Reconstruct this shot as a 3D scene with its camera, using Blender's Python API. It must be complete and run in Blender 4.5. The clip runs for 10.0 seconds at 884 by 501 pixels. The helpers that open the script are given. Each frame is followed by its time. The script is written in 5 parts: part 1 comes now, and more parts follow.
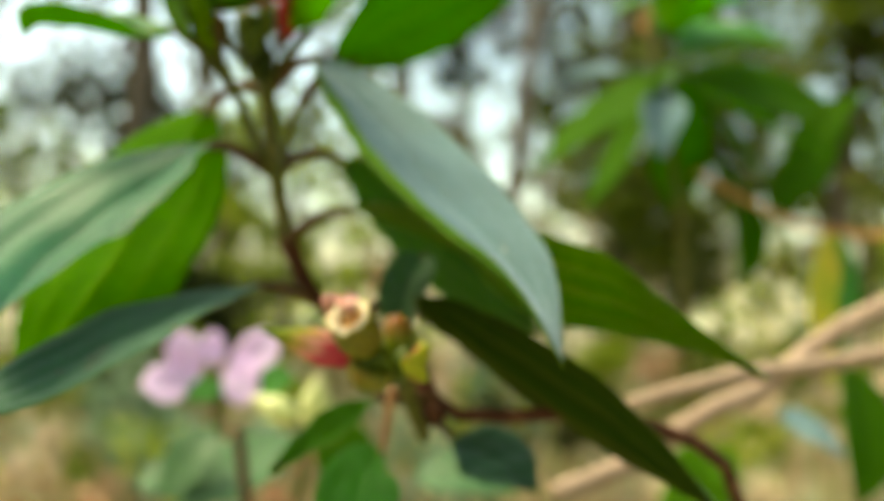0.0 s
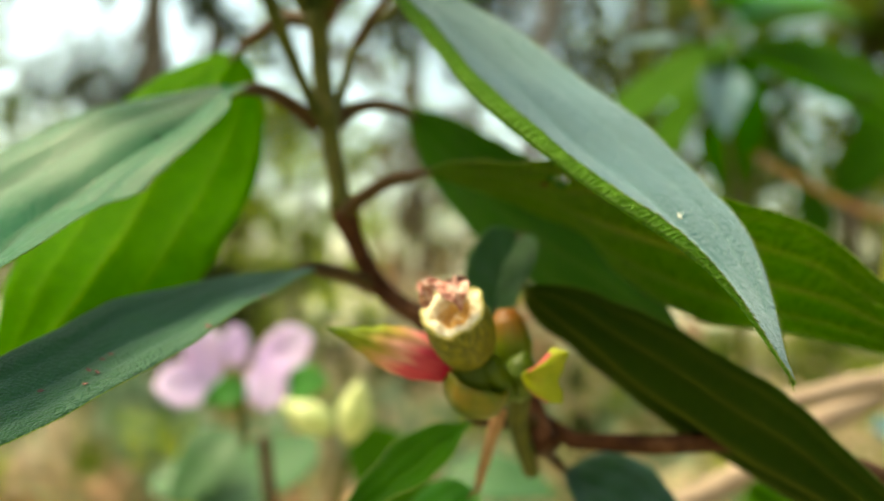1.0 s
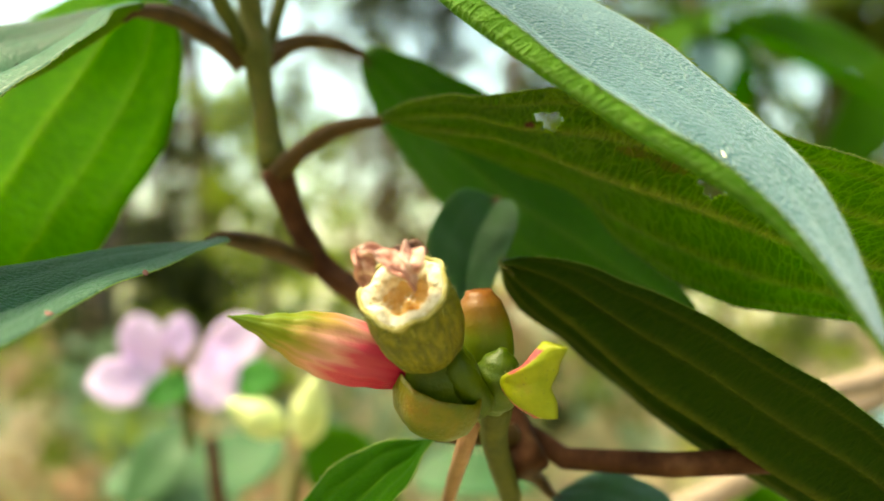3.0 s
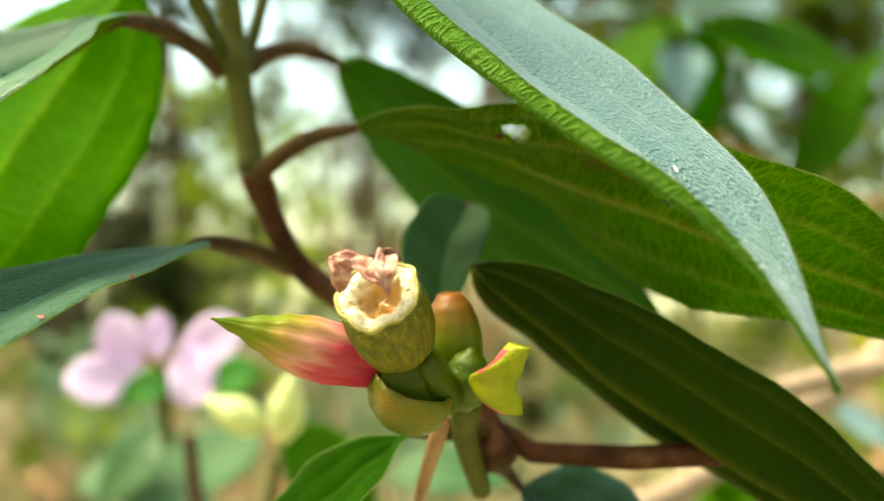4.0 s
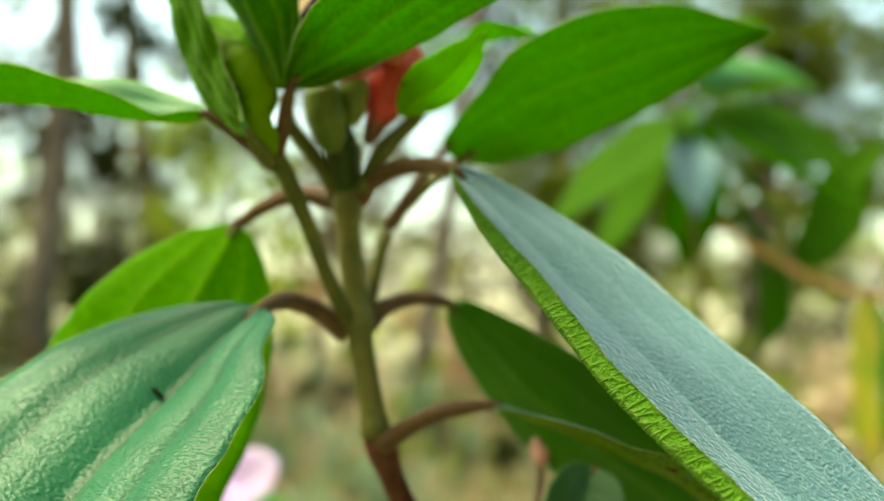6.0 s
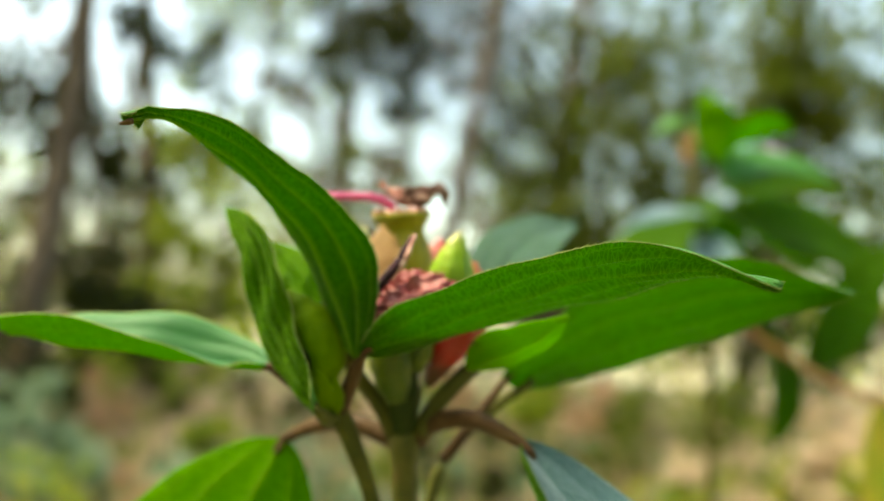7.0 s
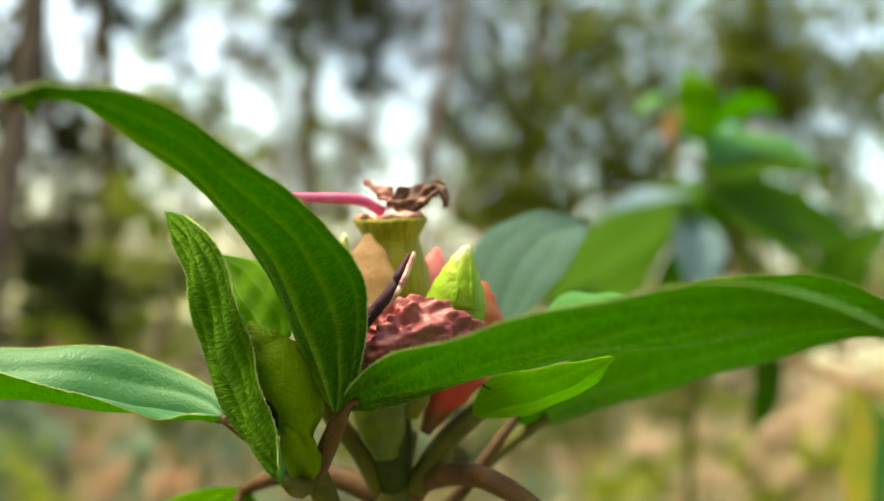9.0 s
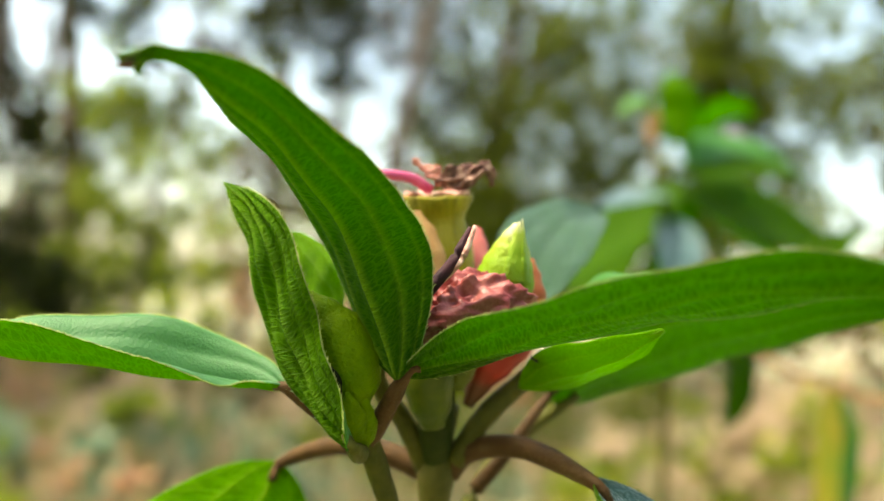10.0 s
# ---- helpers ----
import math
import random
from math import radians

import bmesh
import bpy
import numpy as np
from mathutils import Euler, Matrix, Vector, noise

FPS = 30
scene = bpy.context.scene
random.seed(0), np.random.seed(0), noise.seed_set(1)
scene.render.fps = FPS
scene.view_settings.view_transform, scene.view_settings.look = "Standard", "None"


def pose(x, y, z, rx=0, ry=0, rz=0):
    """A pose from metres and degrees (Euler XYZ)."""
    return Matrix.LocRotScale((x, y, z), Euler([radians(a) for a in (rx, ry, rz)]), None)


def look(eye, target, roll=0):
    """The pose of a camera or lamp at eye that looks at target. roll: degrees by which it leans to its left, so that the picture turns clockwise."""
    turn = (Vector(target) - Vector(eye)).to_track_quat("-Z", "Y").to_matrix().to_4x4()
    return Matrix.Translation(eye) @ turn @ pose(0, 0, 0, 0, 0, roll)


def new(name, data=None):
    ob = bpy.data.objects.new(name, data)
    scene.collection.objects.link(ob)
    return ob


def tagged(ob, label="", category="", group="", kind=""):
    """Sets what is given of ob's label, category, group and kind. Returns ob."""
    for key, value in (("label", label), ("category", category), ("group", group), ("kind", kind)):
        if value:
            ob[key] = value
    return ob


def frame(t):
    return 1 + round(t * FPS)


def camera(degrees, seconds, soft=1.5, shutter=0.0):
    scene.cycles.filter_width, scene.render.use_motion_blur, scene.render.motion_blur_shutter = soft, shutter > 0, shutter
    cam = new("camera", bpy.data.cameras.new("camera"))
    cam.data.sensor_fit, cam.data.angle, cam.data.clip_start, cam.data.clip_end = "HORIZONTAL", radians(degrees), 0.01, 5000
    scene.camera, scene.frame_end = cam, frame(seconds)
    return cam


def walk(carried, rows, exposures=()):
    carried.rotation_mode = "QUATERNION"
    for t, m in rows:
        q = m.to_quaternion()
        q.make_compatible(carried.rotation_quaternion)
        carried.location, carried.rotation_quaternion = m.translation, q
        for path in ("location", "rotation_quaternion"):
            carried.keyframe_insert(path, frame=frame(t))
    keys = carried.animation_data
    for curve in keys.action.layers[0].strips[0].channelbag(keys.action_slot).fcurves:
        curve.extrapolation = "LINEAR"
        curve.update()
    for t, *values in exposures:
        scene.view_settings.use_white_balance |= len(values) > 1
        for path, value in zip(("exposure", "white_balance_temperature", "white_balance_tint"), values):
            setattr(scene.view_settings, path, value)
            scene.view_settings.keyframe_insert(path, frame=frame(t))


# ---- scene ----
cam = camera(57.0, 10.0, soft=1.5)
PATH = [
    (0, (0.01784, 0.02114, 1.01525), (-0.0383, 2.0187, 1.0973), -0.11),
    (0.5, (0.00941, 0.03640, 1.01407), (-0.0542, 2.0341, 1.0860), -0.40),
    (1, (0.00242, 0.05712, 1.01384), (-0.0758, 2.0544, 1.0815), 0.13),
    (1.5, (0.00432, 0.06979, 1.01233), (-0.0615, 2.0672, 1.0887), -0.10),
    (2, (0.00488, 0.07681, 1.00980), (-0.0573, 2.0747, 1.0780), 0.08),
    (2.5, (0.00352, 0.08247, 1.01000), (-0.0212, 2.0814, 1.0691), 0.15),
    (2.7, (0.00385, 0.08370, 1.01185), (-0.0214, 2.0831, 1.0526), -0.04),
    (3.8, (0.00240, 0.07838, 1.01229), (0.0358, 2.0775, 1.0626), 0.11),
    (4, (0.00401, 0.07860, 1.01281), (0.0448, 2.0779, 1.0467), 0.04),
    (4.5, (0.00063, 0.07635, 1.01577), (0.0651, 2.0745, 1.0720), 0.23),
    (5, (-0.00058, 0.07296, 1.01994), (0.1257, 2.0683, 1.0731), 0.31),
    (5.5, (-0.01320, 0.06962, 1.03259), (0.0961, 2.0652, 1.1084), -0.46),
    (6, (-0.01653, 0.07986, 1.04357), (0.0981, 2.0737, 1.1509), 0.16),
    (6.2, (-0.01614, 0.07990, 1.04693), (0.0786, 2.0724, 1.1922), 1.15),
    (7.3, (-0.03091, 0.08521, 1.07914), (0.0982, 2.0746, 1.2396), 4.23),
    (7.5, (-0.03287, 0.09175, 1.08169), (0.0984, 2.0809, 1.2427), 4.34),
    (7.8, (-0.02512, 0.09308, 1.08450), (0.1317, 2.0801, 1.2495), 3.16),
    (8, (-0.01975, 0.09553, 1.08396), (0.1790, 2.0812, 1.2173), 3.71),
    (8.5, (-0.02645, 0.09679, 1.07989), (0.1758, 2.0836, 1.1883), 3.60),
    (9, (-0.02838, 0.10202, 1.07725), (0.1772, 2.0888, 1.1802), 3.72),
    (9.5, (-0.03367, 0.10399, 1.07356), (0.1871, 2.0890, 1.1788), 3.69),
    (9.7, (-0.03519, 0.10453, 1.07286), (0.1990, 2.0879, 1.1794), 4.12),
    (10, (-0.03647, 0.10098, 1.07423), (0.2500, 2.0773, 1.1834), 4.70),
]
EXPOSURES = [(0.0, 0.54, 9400, -10), (2.0, 0.88, 9600, -14), (4.0, 1.03, 9500, -15), (6.2, 0.95, 9200, -16), (7.5, 0.54, 8800, 0), (10.0, 0.87, 8600, 1)]
walk(cam, [(t, look(eye, target, roll)) for t, eye, target, roll in PATH], EXPOSURES)
cam.data.dof.use_dof = True
cam.data.dof.focus_distance = 0.069
cam.data.dof.aperture_fstop = 16.0

# ---- world and sun: bright hazy sky over an open wood ----
world = bpy.data.worlds.new("sky")
scene.world = world
world.use_nodes = True
wn = world.node_tree.nodes
sky = wn.new("ShaderNodeTexSky")
sky.sky_type = 'NISHITA'
sky.sun_disc = False
sky.sun_elevation = radians(64)
sky.sun_rotation = radians(-86)
sky.dust_density = 3.0
sky.air_density = 1.0
world.node_tree.links.new(sky.outputs[0], wn["Background"].inputs[0])
wn["Background"].inputs[1].default_value = 0.38
sun = new("sun", bpy.data.lights.new("sun", 'SUN'))
sun.data.energy = 3.9
sun.data.angle = radians(22)
sun.data.color = (1.0, 0.96, 0.90)
SUN_FROM = (math.sin(radians(-86)) * math.cos(radians(64)), math.cos(radians(-86)) * math.cos(radians(64)), math.sin(radians(64)))
sun.matrix_world = look(SUN_FROM, (0, 0, 0))


# ---- materials ----
class Mat:
    """A node material with short helpers."""

    def __init__(self, name, rough=0.5, spec=0.5):
        self.m = bpy.data.materials.new(name)
        self.m.use_nodes = True
        self.t = self.m.node_tree
        self.b = self.t.nodes["Principled BSDF"]
        self.out = self.t.nodes["Material Output"]
        self.b.inputs["Roughness"].default_value = rough
        self.b.inputs["Specular IOR Level"].default_value = spec

    def node(self, kind, operation=None, data_type=None, feature=None):
        n = self.t.nodes.new(kind)
        if operation:
            n.operation = operation
        if data_type:
            n.data_type = data_type
        if feature:
            n.feature = feature
        return n

    def link(self, a, b):
        self.t.links.new(a, b)

    def math(self, op, a, b=None, c=None):
        n = self.node("ShaderNodeMath", operation=op)
        for i, v in enumerate((a, b, c)):
            if v is None:
                continue
            if isinstance(v, (int, float)):
                n.inputs[i].default_value = v
            else:
                self.link(v, n.inputs[i])
        return n.outputs[0]

    def noise(self, scale, detail=3, rough=0.55, coord="Object"):
        n = self.node("ShaderNodeTexNoise")
        n.inputs["Scale"].default_value = scale
        n.inputs["Detail"].default_value = detail
        n.inputs["Roughness"].default_value = rough
        c = self.node("ShaderNodeTexCoord")
        self.link(c.outputs[coord], n.inputs["Vector"])
        return n.outputs["Fac"]

    def ramp(self, fac, stops):
        n = self.node("ShaderNodeValToRGB")
        e = n.color_ramp.elements
        while len(e) < len(stops):
            e.new(0.5)
        for el, (p, c) in zip(e, stops):
            el.position = p
            el.color = (*c, 1)
        self.link(fac, n.inputs[0])
        return n.outputs[0]

    def mix(self, fac, a, b):
        n = self.node("ShaderNodeMix", data_type='RGBA')
        for i, v in ((0, fac), (6, a), (7, b)):
            if isinstance(v, (int, float)):
                n.inputs[i].default_value = v
            elif isinstance(v, tuple):
                n.inputs[i].default_value = (*v, 1)
            else:
                self.link(v, n.inputs[i])
        return n.outputs[2]

    def colour(self, c):
        self.link(c, self.b.inputs["Base Color"])
        return c

    def bump(self, height, strength=0.5, distance=0.0002):
        n = self.node("ShaderNodeBump")
        n.inputs["Strength"].default_value = strength
        n.inputs["Distance"].default_value = distance
        self.link(height, n.inputs["Height"])
        self.link(n.outputs[0], self.b.inputs["Normal"])
        return n.outputs[0]

    def see_through(self, colour, share, normal=None):
        """Light that passes through a thin blade."""
        tr = self.node("ShaderNodeBsdfTranslucent")
        self.link(colour, tr.inputs[0])
        if normal:
            self.link(normal, tr.inputs["Normal"])
        mx = self.node("ShaderNodeMixShader")
        mx.inputs[0].default_value = share
        self.link(self.b.outputs[0], mx.inputs[1])
        self.link(tr.outputs[0], mx.inputs[2])
        self.link(mx.outputs[0], self.out.inputs[0])


def leaf_material(name, dark, light, vein, through_col, rough, share, vein_amount, relief, spots=0.0, spec=0.5, stain=None, sheen=0.0, net=True, rib=17.0, cells=1.0, quilt=0.42):
    m = Mat(name, rough, spec)
    m.b.inputs["Sheen Weight"].default_value = sheen
    m.b.inputs["Sheen Roughness"].default_value = 0.45
    m.b.inputs["Sheen Tint"].default_value = (0.78, 0.90, 1.0, 1)
    uv = m.node("ShaderNodeUVMap")
    sep = m.node("ShaderNodeSeparateXYZ")
    m.link(uv.outputs[0], sep.inputs[0])
    u = m.math('ABSOLUTE', m.math('MULTIPLY_ADD', sep.outputs[0], 2.0, -1.0))
    v = sep.outputs[1]
    # main nerves at the middle, half way out and near the margin
    wob = m.math('MULTIPLY', m.math('SUBTRACT', m.noise(160.0, 2, 0.5), 0.5), 0.05)
    uw = m.math('ADD', u, wob)
    mid = m.math('SUBTRACT', 1.0, m.math('SMOOTH_MIN', m.math('MULTIPLY', u, rib), 1.0, 0.4))
    side = m.math('SUBTRACT', 1.0, m.math('SMOOTH_MIN', m.math('MULTIPLY', m.math('ABSOLUTE', m.math('SUBTRACT', uw, 0.52)), rib * 1.1), 1.0, 0.4))
    outer = m.math('SUBTRACT', 1.0, m.math('SMOOTH_MIN', m.math('MULTIPLY', m.math('ABSOLUTE', m.math('SUBTRACT', uw, 0.86)), rib * 1.8), 1.0, 0.4))
    nerves = m.math('MAXIMUM', mid, m.math('MAXIMUM', m.math('MULTIPLY', side, 0.6), m.math('MULTIPLY', outer, 0.4)))
    comb = m.node("ShaderNodeCombineXYZ")
    if net:
        # ladder veins slanting from nerve to nerve, with a fine net between
        m.link(m.math('MULTIPLY', sep.outputs[0], 9.0 * cells), comb.inputs[0])
        m.link(m.math('MULTIPLY_ADD', u, -5.0 * cells, m.math('MULTIPLY', v, 95.0 * cells)), comb.inputs[1])
        vor = m.node("ShaderNodeTexVoronoi", feature='DISTANCE_TO_EDGE')
        vor.inputs["Scale"].default_value = 1.0
        m.link(comb.outputs[0], vor.inputs["Vector"])
        ladder = m.math('SUBTRACT', 1.0, m.math('SMOOTH_MIN', m.math('MULTIPLY', vor.outputs["Distance"], 7.0), 1.0, 0.5))
        c2 = m.node("ShaderNodeCombineXYZ")
        m.link(m.math('MULTIPLY', sep.outputs[0], 50.0), c2.inputs[0])
        m.link(m.math('MULTIPLY', v, 190.0), c2.inputs[1])
        v2 = m.node("ShaderNodeTexVoronoi", feature='DISTANCE_TO_EDGE')
        v2.inputs["Scale"].default_value = 1.0
        m.link(c2.outputs[0], v2.inputs["Vector"])
        small = m.math('SUBTRACT', 1.0, m.math('SMOOTH_MIN', m.math('MULTIPLY', v2.outputs["Distance"], 5.0), 1.0, 0.5))
        crossm = m.math('ADD', m.math('MULTIPLY', ladder, 0.8), m.math('MULTIPLY', small, 0.35))
    else:
        # fine pebbled wrinkles across the blade
        m.link(m.math('MULTIPLY', sep.outputs[0], 62.0), comb.inputs[0])
        m.link(m.math('MULTIPLY', v, 230.0), comb.inputs[1])
        vor = m.node("ShaderNodeTexVoronoi", feature='SMOOTH_F1')
        vor.inputs["Scale"].default_value = 1.0
        m.link(comb.outputs[0], vor.inputs["Vector"])
        crossm = m.math('SUBTRACT', 1.0, vor.outputs["Distance"])
    big = m.noise(90.0, 4, 0.6)
    fine = m.noise(2600.0, 3, 0.6)
    base = m.mix(m.math('MULTIPLY_ADD', big, 1.8, -0.4), dark, light)
    base = m.mix(m.math('MULTIPLY', crossm, (0.7 * quilt if net else 0.10) * vein_amount), base, vein)
    base = m.mix(m.math('MULTIPLY', nerves, vein_amount), base, vein)
    if spots:
        sp = m.ramp(m.noise(240.0, 4, 0.65), [(0.66, (0, 0, 0)), (0.74, (1, 1, 1))])
        base = m.mix(m.math('MULTIPLY', sp, spots), base, (0.16, 0.06, 0.025))
    dry = None
    if stain:
        for su, sv, ru, rv in stain:
            dx = m.math('DIVIDE', m.math('SUBTRACT', sep.outputs[0], su), ru)
            dy = m.math('DIVIDE', m.math('SUBTRACT', v, sv), rv)
            rad = m.math('ADD', m.math('ADD', m.math('MULTIPLY', dx, dx), m.math('MULTIPLY', dy, dy)), m.math('MULTIPLY', m.noise(900.0, 4, 0.7), 1.1))
            one = m.ramp(rad, [(0.7, (1, 1, 1)), (1.25, (0, 0, 0))])
            dry = one if dry is None else m.mix(1.0, one, one)
            base = m.mix(one, base, (0.19, 0.062, 0.020))
    m.colour(base)
    h = m.math('ADD', m.math('MULTIPLY', crossm, 0.9 if net else 1.1), m.math('ADD', m.math('MULTIPLY', fine, 0.9), m.math('MULTIPLY', nerves, 1.2 if net else 0.0)))
    nrm = m.bump(h, relief, 0.00035 if net else 0.00022)
    thru = m.mix(m.math('MULTIPLY', big, 0.7), through_col, tuple(c * 0.6 for c in through_col))
    thru = m.mix(m.math('MULTIPLY', nerves, 0.35), thru, vein)
    if net:
        thru = m.mix(m.math('MULTIPLY_ADD', crossm, -1.2 * quilt, quilt), thru, tuple(c * 0.3 for c in through_col))
    if stain:
        thru = m.mix(dry, thru, (0.22, 0.05, 0.01))
    m.see_through(thru, share, nrm)
    return m.m


M_TOP = leaf_material("leaf_upper_side", (0.009, 0.058, 0.026), (0.018, 0.084, 0.038), (0.05, 0.14, 0.07), (0.14, 0.46, 0.006), 0.5, 0.2, 0.4, 1.2, 0.0, 0.35, None, 0.15, False)
M_GLOSSY = leaf_material("glossy_leaf_upper_side", (0.007, 0.070, 0.027), (0.015, 0.104, 0.042), (0.002, 0.026, 0.006), (0.06, 0.34, 0.01), 0.36, 0.10, 0.75, 0.55, 0.0, 0.17, None, 0.03, False, 16.0)
# green blade with the sky's blue reflection put into its base colour
M_BLUE = leaf_material("sky_tinted_leaf_upper_side", (0.014, 0.082, 0.084), (0.030, 0.120, 0.124), (0.16, 0.32, 0.28), (0.14, 0.46, 0.03), 0.44, 0.10, 0.75, 1.0, 0.0, 0.6, None, 0.55, False, 40.0)
M_PALETOP = leaf_material("pale_blue_green_young_upper_side", (0.032, 0.140, 0.042), (0.052, 0.190, 0.064), (0.12, 0.30, 0.12), (0.18, 0.60, 0.02), 0.5, 0.25, 0.4, 0.3, 0.0, 0.3, None, 0.1, False, 26.0)
M_MIDTOP = leaf_material("grey_green_leaf_upper_side", (0.022, 0.070, 0.018), (0.036, 0.096, 0.027), (0.10, 0.20, 0.09), (0.14, 0.46, 0.01), 0.5, 0.2, 0.6, 0.5, 0.0, 0.3, None, 0.1, False, 22.0)
M_ROLL = leaf_material("rolled_margin_under_side", (0.060, 0.185, 0.006), (0.105, 0.265, 0.012), (0.34, 0.50, 0.10), (0.20, 0.56, 0.004), 0.55, 0.4, 0.6, 0.9, 0.0, 0.15, None, 0.0, True, 17.0, 1.0, 0.40)
# brighter leaf colour that holds the light coming through the blade
M_LITLEAF = leaf_material("lit_through_leaf_skin", (0.100, 0.270, 0.004), (0.160, 0.370, 0.008), (0.36, 0.56, 0.06), (0.34, 0.80, 0.003), 0.55, 0.55, 0.5, 0.7, 0.0, 0.15, None, 0.0, True, 17.0, 1.0, 0.40)
M_UNDER = leaf_material("leaf_under_side", (0.070, 0.165, 0.003), (0.105, 0.225, 0.005), (0.30, 0.40, 0.03), (0.26, 0.60, 0.002), 0.6, 0.52, 0.7, 0.6, 0.15, 0.15)
M_BLOTCH = leaf_material("blotched_leaf_under_side", (0.030, 0.105, 0.001), (0.060, 0.160, 0.002), (0.50, 0.46, 0.08), (0.56, 0.95, 0.002), 0.55, 0.50, 0.85, 1.3, 0.12, 0.12, [(0.690, 0.402, 0.070, 0.036), (0.662, 0.442, 0.060, 0.034), (0.790, 0.290, 0.03, 0.012)], 0.0, True, 13.0, 1.1, 0.5)
M_BACKUNDER = leaf_material("drooping_leaf_under_side", (0.018, 0.085, 0.001), (0.030, 0.120, 0.002), (0.14, 0.30, 0.02), (0.16, 0.52, 0.001), 0.5, 0.45, 0.5, 0.6, 0.0, 0.12, None, 0.0, True, 14.0, 1.0, 0.3)
# shade from the leaves above is put into this dark underside colour
M_SHADEUNDER = leaf_material("shade_toned_leaf_under_side", (0.014, 0.034, 0.001), (0.024, 0.050, 0.002), (0.13, 0.13, 0.02), (0.07, 0.18, 0.001), 0.6, 0.28, 0.7, 0.5, 0.1, 0.05, None, 0.0, True, 15.0, 1.0, 0.15)
M_YTOP = leaf_material("young_leaf_upper_side", (0.026, 0.160, 0.016), (0.048, 0.220, 0.026), (0.14, 0.34, 0.08), (0.22, 0.66, 0.004), 0.46, 0.34, 0.45, 0.7, 0.0, 0.4, None, 0.05, False)
M_SIS = leaf_material("shrub_leaf_upper_side", (0.026, 0.080, 0.003), (0.048, 0.122, 0.005), (0.12, 0.24, 0.02), (0.20, 0.50, 0.003), 0.65, 0.46, 0.4, 0.5, 0.0, 0.05, None, 0.0, False)
M_MIDUNDER = leaf_material("upright_leaf_under_side", (0.016, 0.090, 0.001), (0.028, 0.125, 0.002), (0.26, 0.48, 0.03), (0.11, 0.42, 0.001), 0.5, 0.42, 0.8, 0.8, 0.0, 0.08, None, 0.0, True, 12.0, 1.2, 0.4)
M_YUNDER = leaf_material("young_leaf_under_side", (0.054, 0.185, 0.001), (0.090, 0.250, 0.002), (0.32, 0.52, 0.03), (0.38, 0.84, 0.001), 0.6, 0.62, 0.6, 0.7, 0.0, 0.06, None, 0.0, True, 14.0, 0.9)

M_ARCHUNDER = leaf_material("fresh_leaf_under_side", (0.030, 0.125, 0.001), (0.052, 0.175, 0.002), (0.24, 0.44, 0.03), (0.20, 0.60, 0.001), 0.5, 0.50, 0.6, 1.0, 0.0, 0.15, None, 0.0, True, 14.0, 1.1, 0.6)
M_BUMPY = leaf_material("wrinkled_young_under_side", (0.056, 0.200, 0.001), (0.100, 0.280, 0.002), (0.26, 0.52, 0.03), (0.26, 0.70, 0.001), 0.5, 0.5, 0.6, 1.0, 0.0, 0.08, None, 0.0, True, 9.0, 0.6, 0.7)


def skin(name, stops, scale, rough=0.55, relief=0.4, dist=0.0002, fine=2500.0, share=0.0, spec=0.4):
    """A plain organic skin: a ramp over soft noise, with fine relief."""
    m = Mat(name, rough, spec)
    c = m.colour(m.ramp(m.noise(scale, 4, 0.6), stops))
    n = m.bump(m.noise(fine, 3, 0.6), relief, dist)
    if share:
        m.see_through(c, share, n)
    return m.m


def graded(name, axis, stops, rough=0.5, fine=2500.0, relief=0.35, share=0.0, wob=0.25, scale=350.0):
    """A skin whose colour runs along the mesh's own UV from end to end."""
    m = Mat(name, rough, 0.4)
    uv = m.node("ShaderNodeUVMap")
    sep = m.node("ShaderNodeSeparateXYZ")
    m.link(uv.outputs[0], sep.inputs[0])
    f = m.math('ADD', sep.outputs[axis], m.math('MULTIPLY', m.math('SUBTRACT', m.noise(scale, 4, 0.6), 0.5), wob))
    c = m.colour(m.ramp(f, stops))
    n = m.bump(m.noise(fine, 3, 0.6), relief, 0.0002)
    if share:
        m.see_through(c, share, n)
    return m.m


def streaked(name, stops, along, across, rough=0.55, share=0.0, relief=0.8, grade=None):
    """A skin with fibres that run the length of the mesh's UV."""
    m = Mat(name, rough, 0.35)
    uv = m.node("ShaderNodeUVMap")
    sep = m.node("ShaderNodeSeparateXYZ")
    m.link(uv.outputs[0], sep.inputs[0])
    comb = m.node("ShaderNodeCombineXYZ")
    m.link(m.math('MULTIPLY', sep.outputs[0], across), comb.inputs[0])
    m.link(m.math('MULTIPLY', sep.outputs[1], along), comb.inputs[1])
    n = m.node("ShaderNodeTexNoise")
    n.inputs["Scale"].default_value = 1.0
    n.inputs["Detail"].default_value = 4
    m.link(comb.outputs[0], n.inputs["Vector"])
    f = n.outputs["Fac"]
    if grade:
        lean = m.math('MULTIPLY', m.math('COSINE', m.math('MULTIPLY', sep.outputs[0], 2 * math.pi)), 0.12)
        c = m.ramp(m.math('ADD', m.math('ADD', sep.outputs[1], lean), m.math('MULTIPLY', m.math('SUBTRACT', f, 0.5), grade)), stops)
    else:
        c = m.mix(m.math('MULTIPLY', m.noise(400.0, 3, 0.6), 0.4), m.ramp(f, stops), stops[1][1])
    m.colour(c)
    nr = m.bump(m.math('ADD', f, m.math('MULTIPLY', m.noise(2600.0, 2, 0.5), 0.4)), relief, 0.0003)
    if share:
        m.see_through(c, share, nr)
    return m.m


